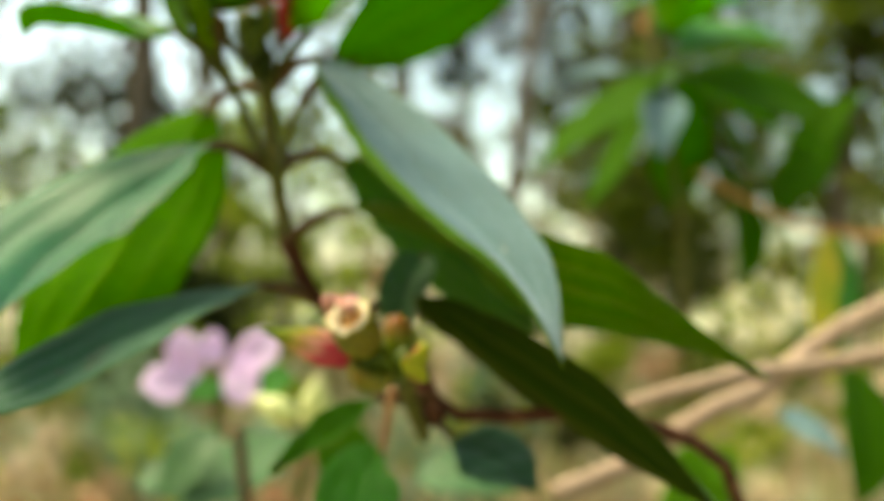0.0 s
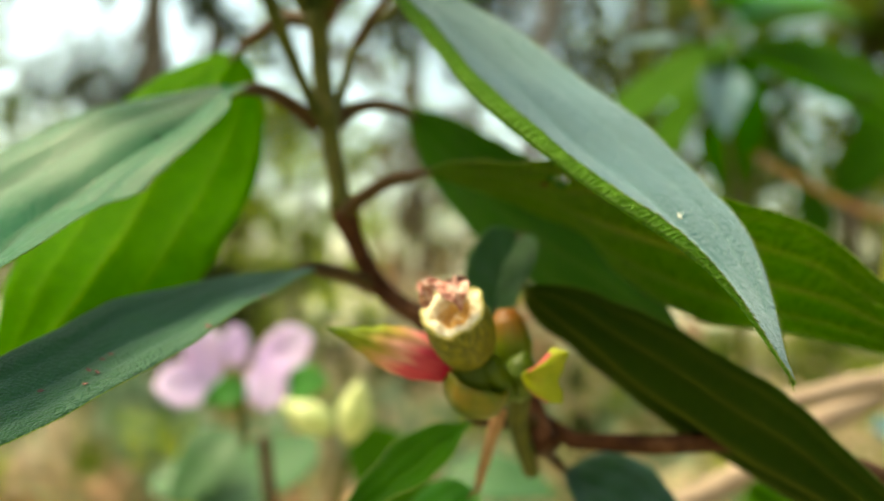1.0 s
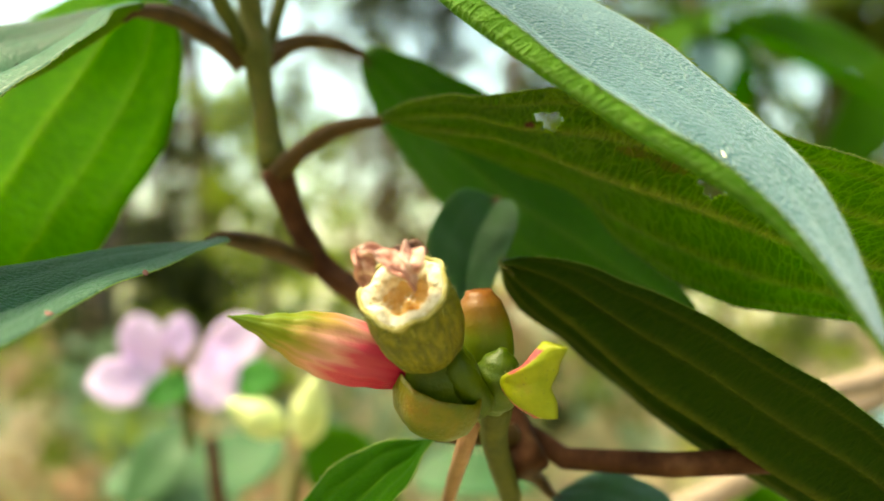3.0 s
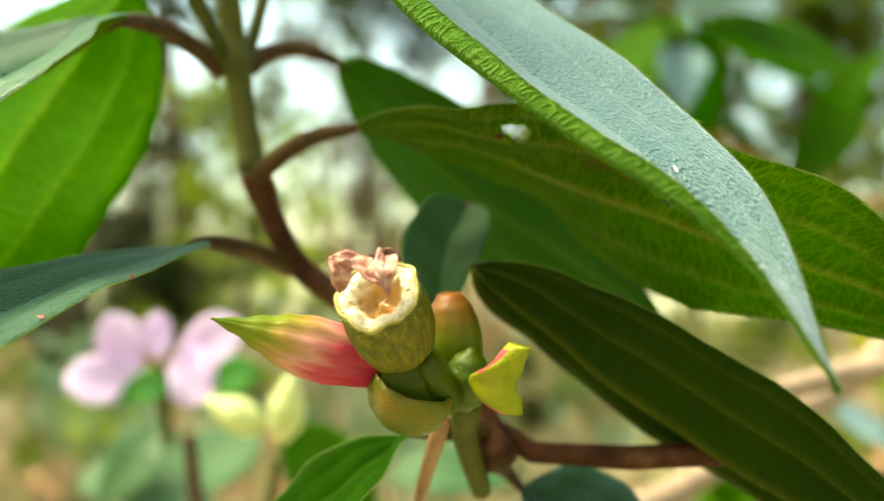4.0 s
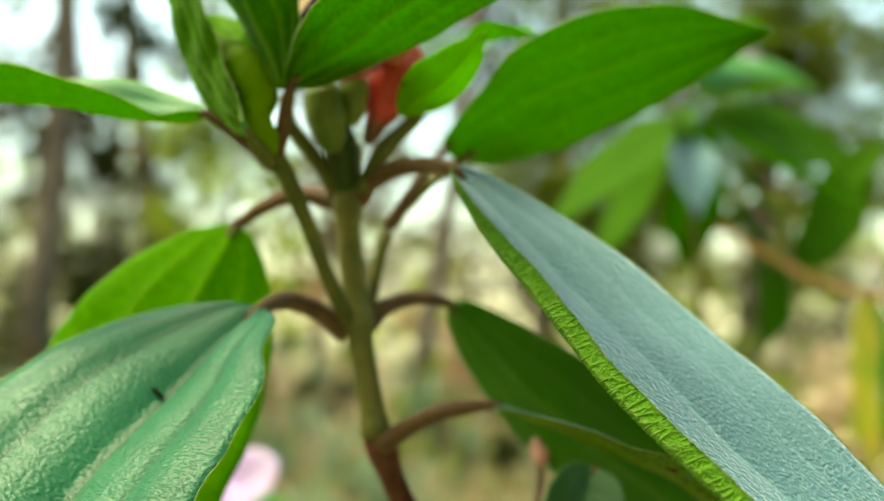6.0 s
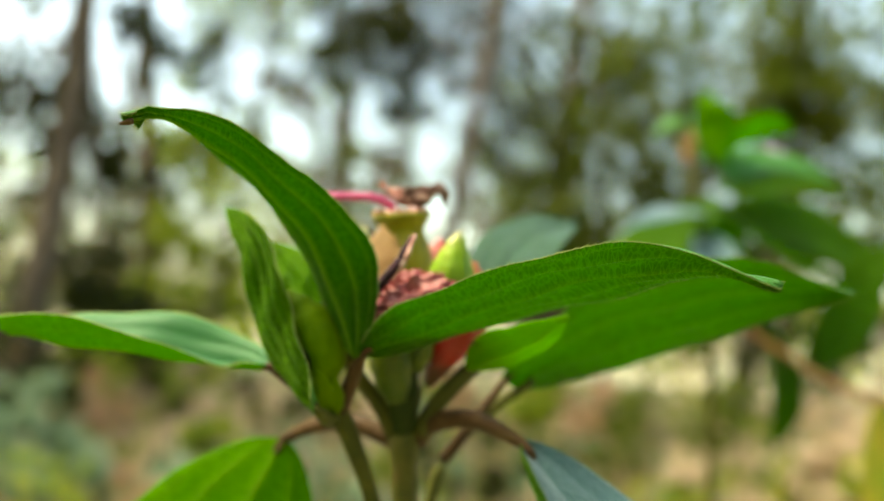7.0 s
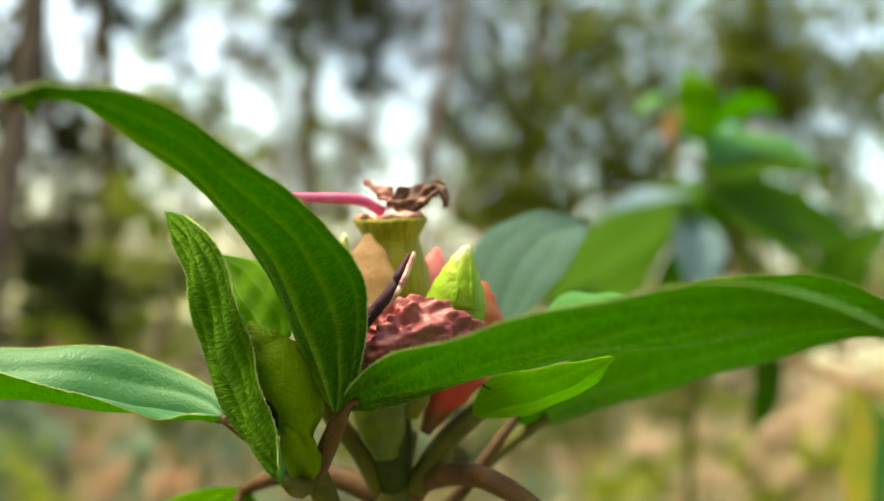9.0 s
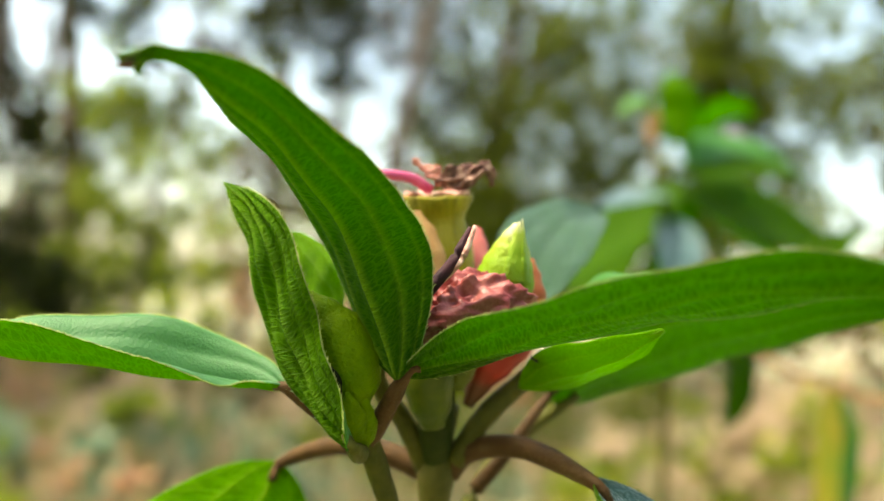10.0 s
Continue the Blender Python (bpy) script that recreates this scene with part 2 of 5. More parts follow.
M_STEM = skin("young_stem_bark", [(0.3, (0.056, 0.060, 0.009)), (0.55, (0.105, 0.100, 0.016)), (0.8, (0.14, 0.09, 0.028))], 260, 0.6, 0.9, spec=0.2)
M_BARK = skin("brown_twig_bark", [(0.3, (0.036, 0.012, 0.006)), (0.55, (0.082, 0.030, 0.014)), (0.8, (0.15, 0.07, 0.036))], 300, 0.65, 0.9, spec=0.08)
M_PETIOLE = skin("reddish_leaf_stalk", [(0.3, (0.046, 0.024, 0.007)), (0.6, (0.082, 0.042, 0.012)), (0.85, (0.12, 0.078, 0.028))], 300, 0.6, 0.9, spec=0.2)
# shade beneath the arching leaf is put into this dark green
M_SHADEGREEN = skin("shaded_green_base", [(0.3, (0.012, 0.024, 0.002)), (0.7, (0.030, 0.044, 0.004))], 300, 0.6, 0.8, spec=0.15)
M_HAIRYSTALK = skin("pinkish_hairy_stalk", [(0.3, (0.24, 0.10, 0.05)), (0.7, (0.42, 0.22, 0.12))], 300, 0.6, 0.8)
M_GREENSTALK = skin("green_stalk", [(0.3, (0.045, 0.052, 0.007)), (0.7, (0.100, 0.098, 0.014))], 300, 0.6, 0.8, spec=0.15)
M_POD = streaked("hairy_olive_pod", [(0.30, (0.050, 0.050, 0.001)), (0.5, (0.120, 0.108, 0.002)), (0.72, (0.22, 0.175, 0.008))], 13.0, 46.0, 0.55, 0.0, 1.0)
M_UPPERPOD = streaked("yellow_olive_pod", [(0.30, (0.17, 0.145, 0.006)), (0.5, (0.26, 0.22, 0.010)), (0.72, (0.38, 0.31, 0.03))], 4.0, 40.0)
M_BACKBUD = graded("orange_topped_bud", 1, [(0.0, (0.09, 0.14, 0.004)), (0.55, (0.13, 0.16, 0.006)), (0.76, (0.20, 0.11, 0.010)), (1.0, (0.30, 0.10, 0.02))], 0.4, share=0.08)
M_NECK = skin("green_flower_base", [(0.3, (0.036, 0.074, 0.001)), (0.62, (0.085, 0.115, 0.003)), (0.85, (0.20, 0.105, 0.015))], 260, 0.42, 0.5, share=0.10, spec=0.3)
M_RIM = skin("cut_rim_flesh", [(0.3, (0.46, 0.30, 0.16)), (0.5, (0.66, 0.54, 0.36)), (0.7, (0.80, 0.72, 0.58))], 1500, 0.5, 0.9)
M_LIP = skin("yellow_green_lip", [(0.3, (0.22, 0.18, 0.03)), (0.5, (0.36, 0.29, 0.08)), (0.7, (0.50, 0.42, 0.20))], 900, 0.55, 0.8)
M_SEEDS = skin("pale_seed_skin", [(0.3, (0.75, 0.70, 0.52)), (0.7, (0.85, 0.82, 0.68))], 500, 0.4, 0.2)
M_PULP = skin("amber_pulp", [(0.3, (0.46, 0.20, 0.03)), (0.5, (0.62, 0.33, 0.08)), (0.75, (0.78, 0.54, 0.25))], 520, 0.4, 0.6, share=0.2)
M_DRY = skin("dry_pink_remains", [(0.3, (0.26, 0.07, 0.05)), (0.5, (0.52, 0.23, 0.18)), (0.7, (0.74, 0.50, 0.42))], 900, 0.7, 0.9, 0.0003, 1800)
M_SCAR = skin("healed_insect_scar", [(0.3, (0.10, 0.032, 0.026)), (0.7, (0.22, 0.095, 0.075))], 900, 0.7, 0.6)
M_DRYBROWN = skin("dry_brown_remains", [(0.3, (0.05, 0.02, 0.016)), (0.5, (0.16, 0.07, 0.05)), (0.75, (0.50, 0.34, 0.26))], 900, 0.7, 0.9)
M_SEPAL = streaked("pink_and_green_bud", [(0.0, (0.46, 0.010, 0.060)), (0.28, (0.58, 0.060, 0.11)), (0.44, (0.68, 0.30, 0.24)), (0.58, (0.44, 0.26, 0.07)), (0.72, (0.22, 0.24, 0.012)), (1.0, (0.11, 0.18, 0.006))], 1.0, 12.0, 0.32, 0.22, 0.35, 0.75)
M_CUP = skin("olive_sepal_cup", [(0.3, (0.080, 0.110, 0.002)), (0.55, (0.165, 0.135, 0.004)), (0.8, (0.27, 0.10, 0.014))], 330, 0.42, 0.8, share=0.10)
M_LOBE = skin("yellow_green_flap", [(0.3, (0.24, 0.29, 0.008)), (0.58, (0.38, 0.38, 0.02)), (0.85, (0.50, 0.28, 0.05))], 330, 0.5, 0.6, share=0.22)
M_REDFLAP = skin("red_flap_lining", [(0.3, (0.42, 0.03, 0.05)), (0.7, (0.56, 0.10, 0.09))], 400, 0.5, 0.5)
M_RED = graded("red_bud_skin", 1, [(0.0, (0.06, 0.03, 0.006)), (0.16, (0.12, 0.035, 0.010)), (0.30, (0.38, 0.022, 0.012)), (0.8, (0.42, 0.05, 0.022)), (1.0, (0.47, 0.10, 0.045))], 0.42, share=0.2)
M_WILT = skin("wilted_petal", [(0.3, (0.13, 0.014, 0.016)), (0.5, (0.23, 0.038, 0.036)), (0.75, (0.40, 0.13, 0.115))], 420, 0.42, 0.7, 0.0003, 1100, spec=0.4)
M_SLIT = skin("dark_crease", [(0.3, (0.004, 0.006, 0.002)), (0.7, (0.010, 0.014, 0.004))], 500, 0.9, 0.2, spec=0.05)
M_DARKSTAMEN = skin("dark_stamen_skin", [(0.3, (0.014, 0.004, 0.008)), (0.7, (0.055, 0.014, 0.022))], 500, 0.6, 0.6, spec=0.2)
M_STYLE = skin("pink_style_skin", [(0.3, (0.66, 0.07, 0.22)), (0.7, (0.76, 0.18, 0.34))], 500, 0.4, 0.3, share=0.2)
M_LIME = graded("lime_bud_skin", 1, [(0.0, (0.14, 0.28, 0.006)), (0.55, (0.22, 0.38, 0.010)), (0.82, (0.36, 0.48, 0.05)), (1.0, (0.78, 0.74, 0.42))], 0.5, 1600, 0.9, share=0.2)
M_ORANGE = skin("orange_sepal_skin", [(0.3, (0.46, 0.24, 0.08)), (0.7, (0.62, 0.38, 0.16))], 320, 0.55, 0.6, share=0.25)
M_ORANGERED = skin("orange_red_sepal_skin", [(0.3, (0.40, 0.070, 0.025)), (0.7, (0.52, 0.16, 0.06))], 320, 0.5, 0.7, share=0.2)
M_PINKSEPAL = skin("pink_sepal_skin", [(0.3, (0.62, 0.12, 0.12)), (0.7, (0.72, 0.24, 0.20))], 320, 0.5, 0.5, share=0.25)
M_BELLY = skin("green_hairy_bud", [(0.3, (0.085, 0.190, 0.001)), (0.6, (0.140, 0.250, 0.002)), (0.85, (0.19, 0.260, 0.006))], 300, 0.6, 1.0, 0.0003, 3200, 0.2, 0.12)
M_PALEBUD = skin("pale_cream_bud", [(0.3, (0.50, 0.56, 0.20)), (0.7, (0.72, 0.72, 0.42))], 120, 0.5, 0.4, share=0.3)
M_FUZZ = skin("olive_fuzz", [(0.3, (0.09, 0.10, 0.008)), (0.7, (0.17, 0.165, 0.025))], 300, 0.5, 0.2)
M_HAIR = skin("pale_bristle", [(0.3, (0.14, 0.23, 0.025)), (0.7, (0.28, 0.34, 0.07))], 300, 0.5, 0.2)
M_PALEHAIR = skin("pale_golden_bristle", [(0.3, (0.42, 0.42, 0.10)), (0.7, (0.66, 0.62, 0.26))], 300, 0.5, 0.2)
M_PETAL = skin("lilac_petal", [(0.3, (0.76, 0.52, 0.84)), (0.7, (0.87, 0.72, 0.92))], 60, 0.6, 0.3, share=0.4)
M_TWIG = skin("tan_dead_twig", [(0.3, (0.21, 0.135, 0.09)), (0.7, (0.33, 0.23, 0.165))], 90, 0.7, 0.8, 0.0006, 700)
M_RUST = skin("rusty_branch", [(0.3, (0.34, 0.15, 0.05)), (0.7, (0.56, 0.28, 0.11))], 90, 0.7, 0.7, 0.0006, 700)
M_YELLOW = skin("yellowing_leaf_skin", [(0.3, (0.40, 0.50, 0.04)), (0.7, (0.70, 0.55, 0.06))], 50, 0.5, 0.4, share=0.4)


def island_leaves(name, cols, share, rough=0.5, fresh=0.5):
    """Foliage whose leaves differ one by one."""
    m = Mat(name, rough, 0.15)
    g = m.node("ShaderNodeNewGeometry")
    c = m.colour(m.ramp(g.outputs["Random Per Island"], cols))
    m.see_through(m.mix(fresh, c, (0.30, 0.45, 0.02)), share)
    return m.m


# Same foliage in dark and light copies: shade and sun put into the colour.
M_FOLI_DARK = island_leaves("shade_toned_tree_leaves", [(0.0, (0.010, 0.014, 0.002)), (0.5, (0.026, 0.036, 0.005)), (1.0, (0.060, 0.066, 0.010))], 0.15, 0.6, 0.1)
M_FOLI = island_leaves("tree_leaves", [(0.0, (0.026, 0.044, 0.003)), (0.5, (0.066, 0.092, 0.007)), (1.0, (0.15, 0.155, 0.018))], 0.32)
M_FOLI_LIT = island_leaves("sun_toned_tree_leaves", [(0.0, (0.09, 0.14, 0.010)), (0.5, (0.20, 0.26, 0.020)), (1.0, (0.38, 0.37, 0.06))], 0.45)
M_FOLI_BROWN = island_leaves("brownish_leaves", [(0.0, (0.06, 0.040, 0.016)), (0.5, (0.13, 0.095, 0.036)), (1.0, (0.25, 0.18, 0.085))], 0.3, 0.6, 0.0)
M_FOLI_DRY = island_leaves("dry_grass_blades", [(0.0, (0.32, 0.22, 0.12)), (0.5, (0.54, 0.40, 0.24)), (1.0, (0.26, 0.32, 0.11))], 0.3, 0.6, 0.0)
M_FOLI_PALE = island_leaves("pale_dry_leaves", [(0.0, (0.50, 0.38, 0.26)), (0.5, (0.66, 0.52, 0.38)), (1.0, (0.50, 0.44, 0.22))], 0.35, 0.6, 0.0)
M_FOLI_RUST = island_leaves("rusty_dry_leaves", [(0.0, (0.36, 0.19, 0.10)), (0.5, (0.55, 0.32, 0.20)), (1.0, (0.42, 0.30, 0.14))], 0.35, 0.6, 0.0)
M_FOLI_TEAL = island_leaves("grey_green_low_leaves", [(0.0, (0.10, 0.16, 0.09)), (0.5, (0.19, 0.28, 0.17)), (1.0, (0.30, 0.38, 0.26))], 0.3, 0.6, 0.2)
M_TRUNK = skin("grey_brown_trunk", [(0.3, (0.07, 0.05, 0.035)), (0.6, (0.16, 0.12, 0.085)), (0.85, (0.26, 0.20, 0.15))], 5, 0.85, 0.9, 0.02, 30)
M_GROUND = Mat("leaf_litter_soil", 0.9, 0.2)
M_GROUND.colour(M_GROUND.mix(M_GROUND.ramp(M_GROUND.noise(0.7, 5, 0.65), [(0.42, (0, 0, 0)), (0.6, (1, 1, 1))]), M_GROUND.ramp(M_GROUND.noise(9, 5, 0.7), [(0.3, (0.22, 0.15, 0.10)), (0.5, (0.40, 0.30, 0.20)), (0.7, (0.56, 0.44, 0.32))]), M_GROUND.ramp(M_GROUND.noise(12, 4, 0.7), [(0.3, (0.13, 0.19, 0.10)), (0.7, (0.26, 0.33, 0.20))])))
M_GROUND.bump(M_GROUND.noise(25, 5, 0.7), 0.8, 0.03)
M_GROUND = M_GROUND.m


# ---- mesh helpers ----
def obj(name, verts, faces, mats, parent=None, label="", smooth=True, uvs=None, idx=None):
    me = bpy.data.meshes.new(name)
    me.from_pydata(verts, [], faces)
    for mt in (mats if isinstance(mats, (list, tuple)) else [mats]):
        me.materials.append(mt)
    if idx is not None:
        me.polygons.foreach_set("material_index", idx)
    if smooth:
        me.polygons.foreach_set("use_smooth", [True] * len(me.polygons))
    if uvs is not None:
        lay = me.uv_layers.new(name="UVMap")
        flat = [c for p in me.polygons for vi in p.vertices for c in uvs[vi]]
        lay.data.foreach_set("uv", flat)
    me.update()
    ob = new(name, me)
    if parent:
        ob.parent = parent
    if label:
        tagged(ob, label)
    return ob


def thing(name, label, category, at=(0, 0, 0), group="", kind=""):
    e = new(name)
    e.empty_display_size = 0.01
    return tagged(e, label, category, group, kind)


def spline(pts, n):
    """n + 1 points along a smooth curve through pts."""
    p = [Vector(q) for q in pts]
    p = [p[0] * 2 - p[1]] + p + [p[-1] * 2 - p[-2]]
    dense = []
    for i in range(1, len(p) - 2):
        a, b, c, d = p[i - 1:i + 3]
        for k in range(24):
            t = k / 24
            dense.append(0.5 * ((2 * b) + (c - a) * t + (2 * a - 5 * b + 4 * c - d) * t * t + (3 * b - a - 3 * c + d) * t ** 3))
    dense.append(p[-2])
    acc = [0.0]
    for a, b in zip(dense, dense[1:]):
        acc.append(acc[-1] + (b - a).length)
    out, j = [], 0
    for i in range(n + 1):
        w = acc[-1] * i / n
        while j < len(acc) - 2 and acc[j + 1] < w:
            j += 1
        f = (w - acc[j]) / max(1e-12, acc[j + 1] - acc[j])
        out.append(dense[j].lerp(dense[j + 1], min(1, max(0, f))))
    return out


def tube_data(pts, radii, n=24, sides=10, rough=0.0, seed=0, knots=()):
    """A tapering tube along a curve, closed at both ends. knots: (share of the length, extra radius)."""
    line = spline(pts, n)
    rnd = random.Random(seed)
    verts, faces, uvs = [], [], []
    ref = Vector((0.3, 0.2, 1)).normalized()
    for i, c in enumerate(line):
        t = (line[min(n, i + 1)] - line[max(0, i - 1)]).normalized()
        s = t.cross(ref)
        if s.length < 0.2:
            s = t.cross(Vector((1, 0, 0)))
        s.normalize()
        b = s.cross(t)
        x = i / n * (len(radii) - 1)
        k = min(len(radii) - 2, int(x))
        r = radii[k] + (radii[k + 1] - radii[k]) * (x - k)
        for pos, extra in knots:
            r += extra * math.exp(-((i / n - pos) * n / 1.6) ** 2)
        for j in range(sides):
            a = 2 * math.pi * j / sides
            rr = r * (1 + rough * (rnd.random() - 0.5))
            verts.append(c + (s * math.cos(a) + b * math.sin(a)) * rr)
            uvs.append((j / sides, i / n))
    for i in range(n):
        for j in range(sides):
            a, b2 = i * sides + j, i * sides + (j + 1) % sides
            faces.append((a, b2, b2 + sides, a + sides))
    faces.append(tuple(range(sides))[::-1])
    faces.append(tuple(n * sides + j for j in range(sides)))
    return verts, faces, uvs


def tube(name, pts, radii, mat, parent=None, label="", n=24, sides=10, rough=0.06, seed=0, knots=()):
    v, f, uv = tube_data(pts, radii, n, sides, rough, seed, knots)
    return obj(name, v, f, mat, parent, label, uvs=uv)


def spikes(name, roots, ways, length, radius, mat, parent, seed=0, label=""):
    """Many fine bristles in one mesh."""
    rnd = random.Random(seed)
    verts, faces = [], []
    for p, w in zip(roots, ways):
        w = (Vector(w).normalized() + Vector((rnd.uniform(-1, 1), rnd.uniform(-1, 1), rnd.uniform(-1, 1))) * 0.35).normalized()
        s = w.cross(Vector((0.31, 0.77, 0.55))).normalized()
        b = s.cross(w)
        ln = length * rnd.uniform(0.5, 1.25)
        k = len(verts)
        verts += [Vector(p) + s * radius, Vector(p) - s * radius * 0.5 + b * radius * 0.87, Vector(p) - s * radius * 0.5 - b * radius * 0.87, Vector(p) + w * ln]
        faces += [(k, k + 1, k + 3), (k + 1, k + 2, k + 3), (k + 2, k, k + 3)]
    ob = obj(name, verts, faces, mat, parent, label)
    tagged(ob, kind="stuff")
    return ob


def leaf(parent, pts, n0, n1, half, fold=0.25, curl=(0.0, 0.0), mats=None, nl=44, nw=26, peak=0.42, groove=0.00022, thick=0.00028, wave=0.0005,
         seed=0, holes=(), hairs=True, label="", name="leaf", stalk=None, stalk_r=0.00118, stalk_mat=None, skew=0.0, blunt=0.0, nerve=0.52, keep=0.0, hair=0.00045, roll=0.55):
    """One leaf: a blade along the curve pts, its upper side towards n0 at the base and n1 at the tip, with sunk nerves, folded halves, curled margins and bristly edges."""
    mats = mats or (M_TOP, M_UNDER)
    line = spline(pts, nl)
    rnd = random.Random(seed)
    ph = [rnd.uniform(0, 6.28) for _ in range(6)]
    n0, n1 = Vector(n0).normalized(), Vector(n1).normalized()
    a = math.log(0.5) / math.log(peak)
    grid, norms, uvg, wid = [], [], [], []
    folds = fold if isinstance(fold, tuple) else (fold, fold)
    for i, c in enumerate(line):
        s = i / nl
        t = (line[min(nl, i + 1)] - line[max(0, i - 1)]).normalized()
        nn = n0.lerp(n1, s)
        nn = (nn - t * nn.dot(t)).normalized()
        side = t.cross(nn)
        w = half * max(0.02, math.sin(math.pi * min(0.999, max(0.001, s)) ** a) ** (0.85 - 0.35 * blunt))
        w *= 1 - 0.25 * max(0, s - 0.8) / 0.2
        wid.append(w)
        row = [None] * (nw + 1)
        for sgn, cl, fo in ((-1, curl[0], folds[0]), (1, curl[1], folds[1])):
            x = z = 0.0
            steps = nw // 2
            for k in range(steps + 1):
                uu = k / steps
                if k:
                    e = max(0.0, (uu - roll) / (1 - roll))
                    th = fo + cl * (1 - 0.65 * s * (1 - keep)) * e * e * (3 - 2 * e)
                    x += math.cos(th) * w / steps
                    z += math.sin(th) * w / steps
                g = math.exp(-(uu / 0.085) ** 2) + 0.8 * math.exp(-((uu - nerve) / 0.075) ** 2) + 0.4 * math.exp(-((uu - 0.86) / 0.06) ** 2)
                puff = math.sin(math.pi * min(1, uu / nerve)) ** 2 if uu < nerve else math.sin(math.pi * (uu - nerve) / (1 - nerve)) ** 2
                zz = z - groove * g * min(1, w / half * 1.6) + 0.5 * groove * puff
                zz += wave * uu * math.sin(9 * s + ph[0] + sgn * ph[1]) + 0.35 * wave * math.sin(23 * s + ph[2] + 3 * uu * sgn)
                edge = 0.008 * w * math.sin(61 * s + ph[3] * sgn) * uu ** 6
                row[steps + sgn * k] = c + side * (sgn * (x + edge) + skew * w * s) + nn * zz
        grid.append(row)
        uvg.append([((j / nw), s) for j in range(nw + 1)])
    for i in range(nl + 1):
        r = []
        for j in range(nw + 1):
            du = grid[i][min(nw, j + 1)] - grid[i][max(0, j - 1)]
            dv = grid[min(nl, i + 1)][j] - grid[max(0, i - 1)][j]
            m = du.cross(dv)
            r.append(m.normalized() if m.length > 1e-14 else n0)
        norms.append(r)
    verts, uvs = [], []
    for lay in (0, 1):
        for i in range(nl + 1):
            for j in range(nw + 1):
                th = thick * (0.5 if lay == 0 else -0.5) * (0.35 if j in (0, nw) or i in (0, nl) else 1)
                verts.append(grid[i][j] + norms[i][j] * th)
                uvs.append(uvg[i][j])
    gone = set()
    for hu, hs, ru, rs in holes:
        for i in range(nl):
            for j in range(nw):
                u, s = 2 * (j + 0.5) / nw - 1, (i + 0.5) / nl
                if ((u - hu) / ru) ** 2 + ((s - hs) / rs) ** 2 < 1 + 0.35 * math.sin(3 * math.atan2(u - hu, (s - hs) * 6) + ph[4]) + 0.2 * math.sin(8 * math.atan2(u - hu, (s - hs) * 6)):
                    gone.add((i, j))
    faces, idx = [], []
    off = (nl + 1) * (nw + 1)
    q = lambda i, j: i * (nw + 1) + j
    for i in range(nl):
        for j in range(nw):
            if (i, j) in gone:
                continue
            f = (q(i, j), q(i, j + 1), q(i + 1, j + 1), q(i + 1, j))
            faces += [f, tuple(v + off for v in f[::-1])]
            idx += [0, 1]
            for (di, dj, e0, e1) in ((-1, 0, f[0], f[1]), (1, 0, f[2], f[3]), (0, -1, f[3], f[0]), (0, 1, f[1], f[2])):
                ii, jj = i + di, j + dj
                if ii < 0 or jj < 0 or ii >= nl or jj >= nw or (ii, jj) in gone:
                    faces.append((e1, e0, e0 + off, e1 + off))
                    idx.append(1)
    ob = obj(name, verts, faces, mats, parent, label, uvs=uvs, idx=idx)
    if hairs:
        roots, ways = [], []
        for sgn, j in ((-1, 0), (1, nw)):
            for i in range(2, nl):
                for f in (0.0, 0.2, 0.4, 0.6, 0.8):
                    if i + 1 > nl:
                        continue
                    p = grid[i][j].lerp(grid[i + 1][j], f)
                    out = (grid[i][j] - grid[i][nw // 2]).normalized()
                    ahead = (grid[min(nl, i + 1)][j] - grid[i][j])
                    if ahead.length > 1e-9:
                        roots.append(p)
                        ways.append(out * 0.55 + ahead.normalized() * 0.8)
        spikes("margin_hair", roots, ways, hair, 0.00007, M_HAIR, ob, seed, "short pale bristles along the leaf margin")
    if stalk:
        st = tube("leaf_stalk", list(stalk) + [pts[0], line[2]], [stalk_r * 1.15, stalk_r, stalk_r * 0.9, stalk_r * 0.4], stalk_mat or M_PETIOLE, ob, "reddish-brown hairy leaf stalk", 20, 9)
        if hairs:
            hairy(st, 300, 0.0007, M_HAIR, seed, 0.000045)
    return ob


def spindle(name, a, b, radii, mat, parent, label="", n=20, sides=20, flat=1.0, bend=(0, 0, 0), face=(0, -1, 0), rough=0.0, seed=0, ribs=0, rib=0.0):
    """A closed body of turned outline from a to b; flat squeezes it along face, bend bows it."""
    a, b = Vector(a), Vector(b)
    t = (b - a).normalized()
    f = Vector(face)
    f = (f - t * f.dot(t)).normalized()
    s = t.cross(f)
    rnd = random.Random(seed)
    verts, faces, uvs = [], [], []
    for i in range(n + 1):
        u = i / n
        x = u * (len(radii) - 1)
        k = min(len(radii) - 2, int(x))
        w = x - k
        w = w * w * (3 - 2 * w)
        r = radii[k] + (radii[k + 1] - radii[k]) * w
        c = a.lerp(b, u) + Vector(bend) * math.sin(math.pi * u)
        for j in range(sides):
            th = 2 * math.pi * j / sides
            rr = r * (1 + rough * (rnd.random() - 0.5) + (rib * math.cos(ribs * th) if ribs else 0))
            verts.append(c + s * math.cos(th) * rr + f * math.sin(th) * rr * flat)
            uvs.append((j / sides, u))
    for i in range(n):
        for j in range(sides):
            p, q = i * sides + j, i * sides + (j + 1) % sides
            faces.append((p, q, q + sides, p + sides))
    faces += [tuple(range(sides))[::-1], tuple(n * sides + j for j in range(sides))]
    return obj(name, verts, faces, mat, parent, label, uvs=uvs)


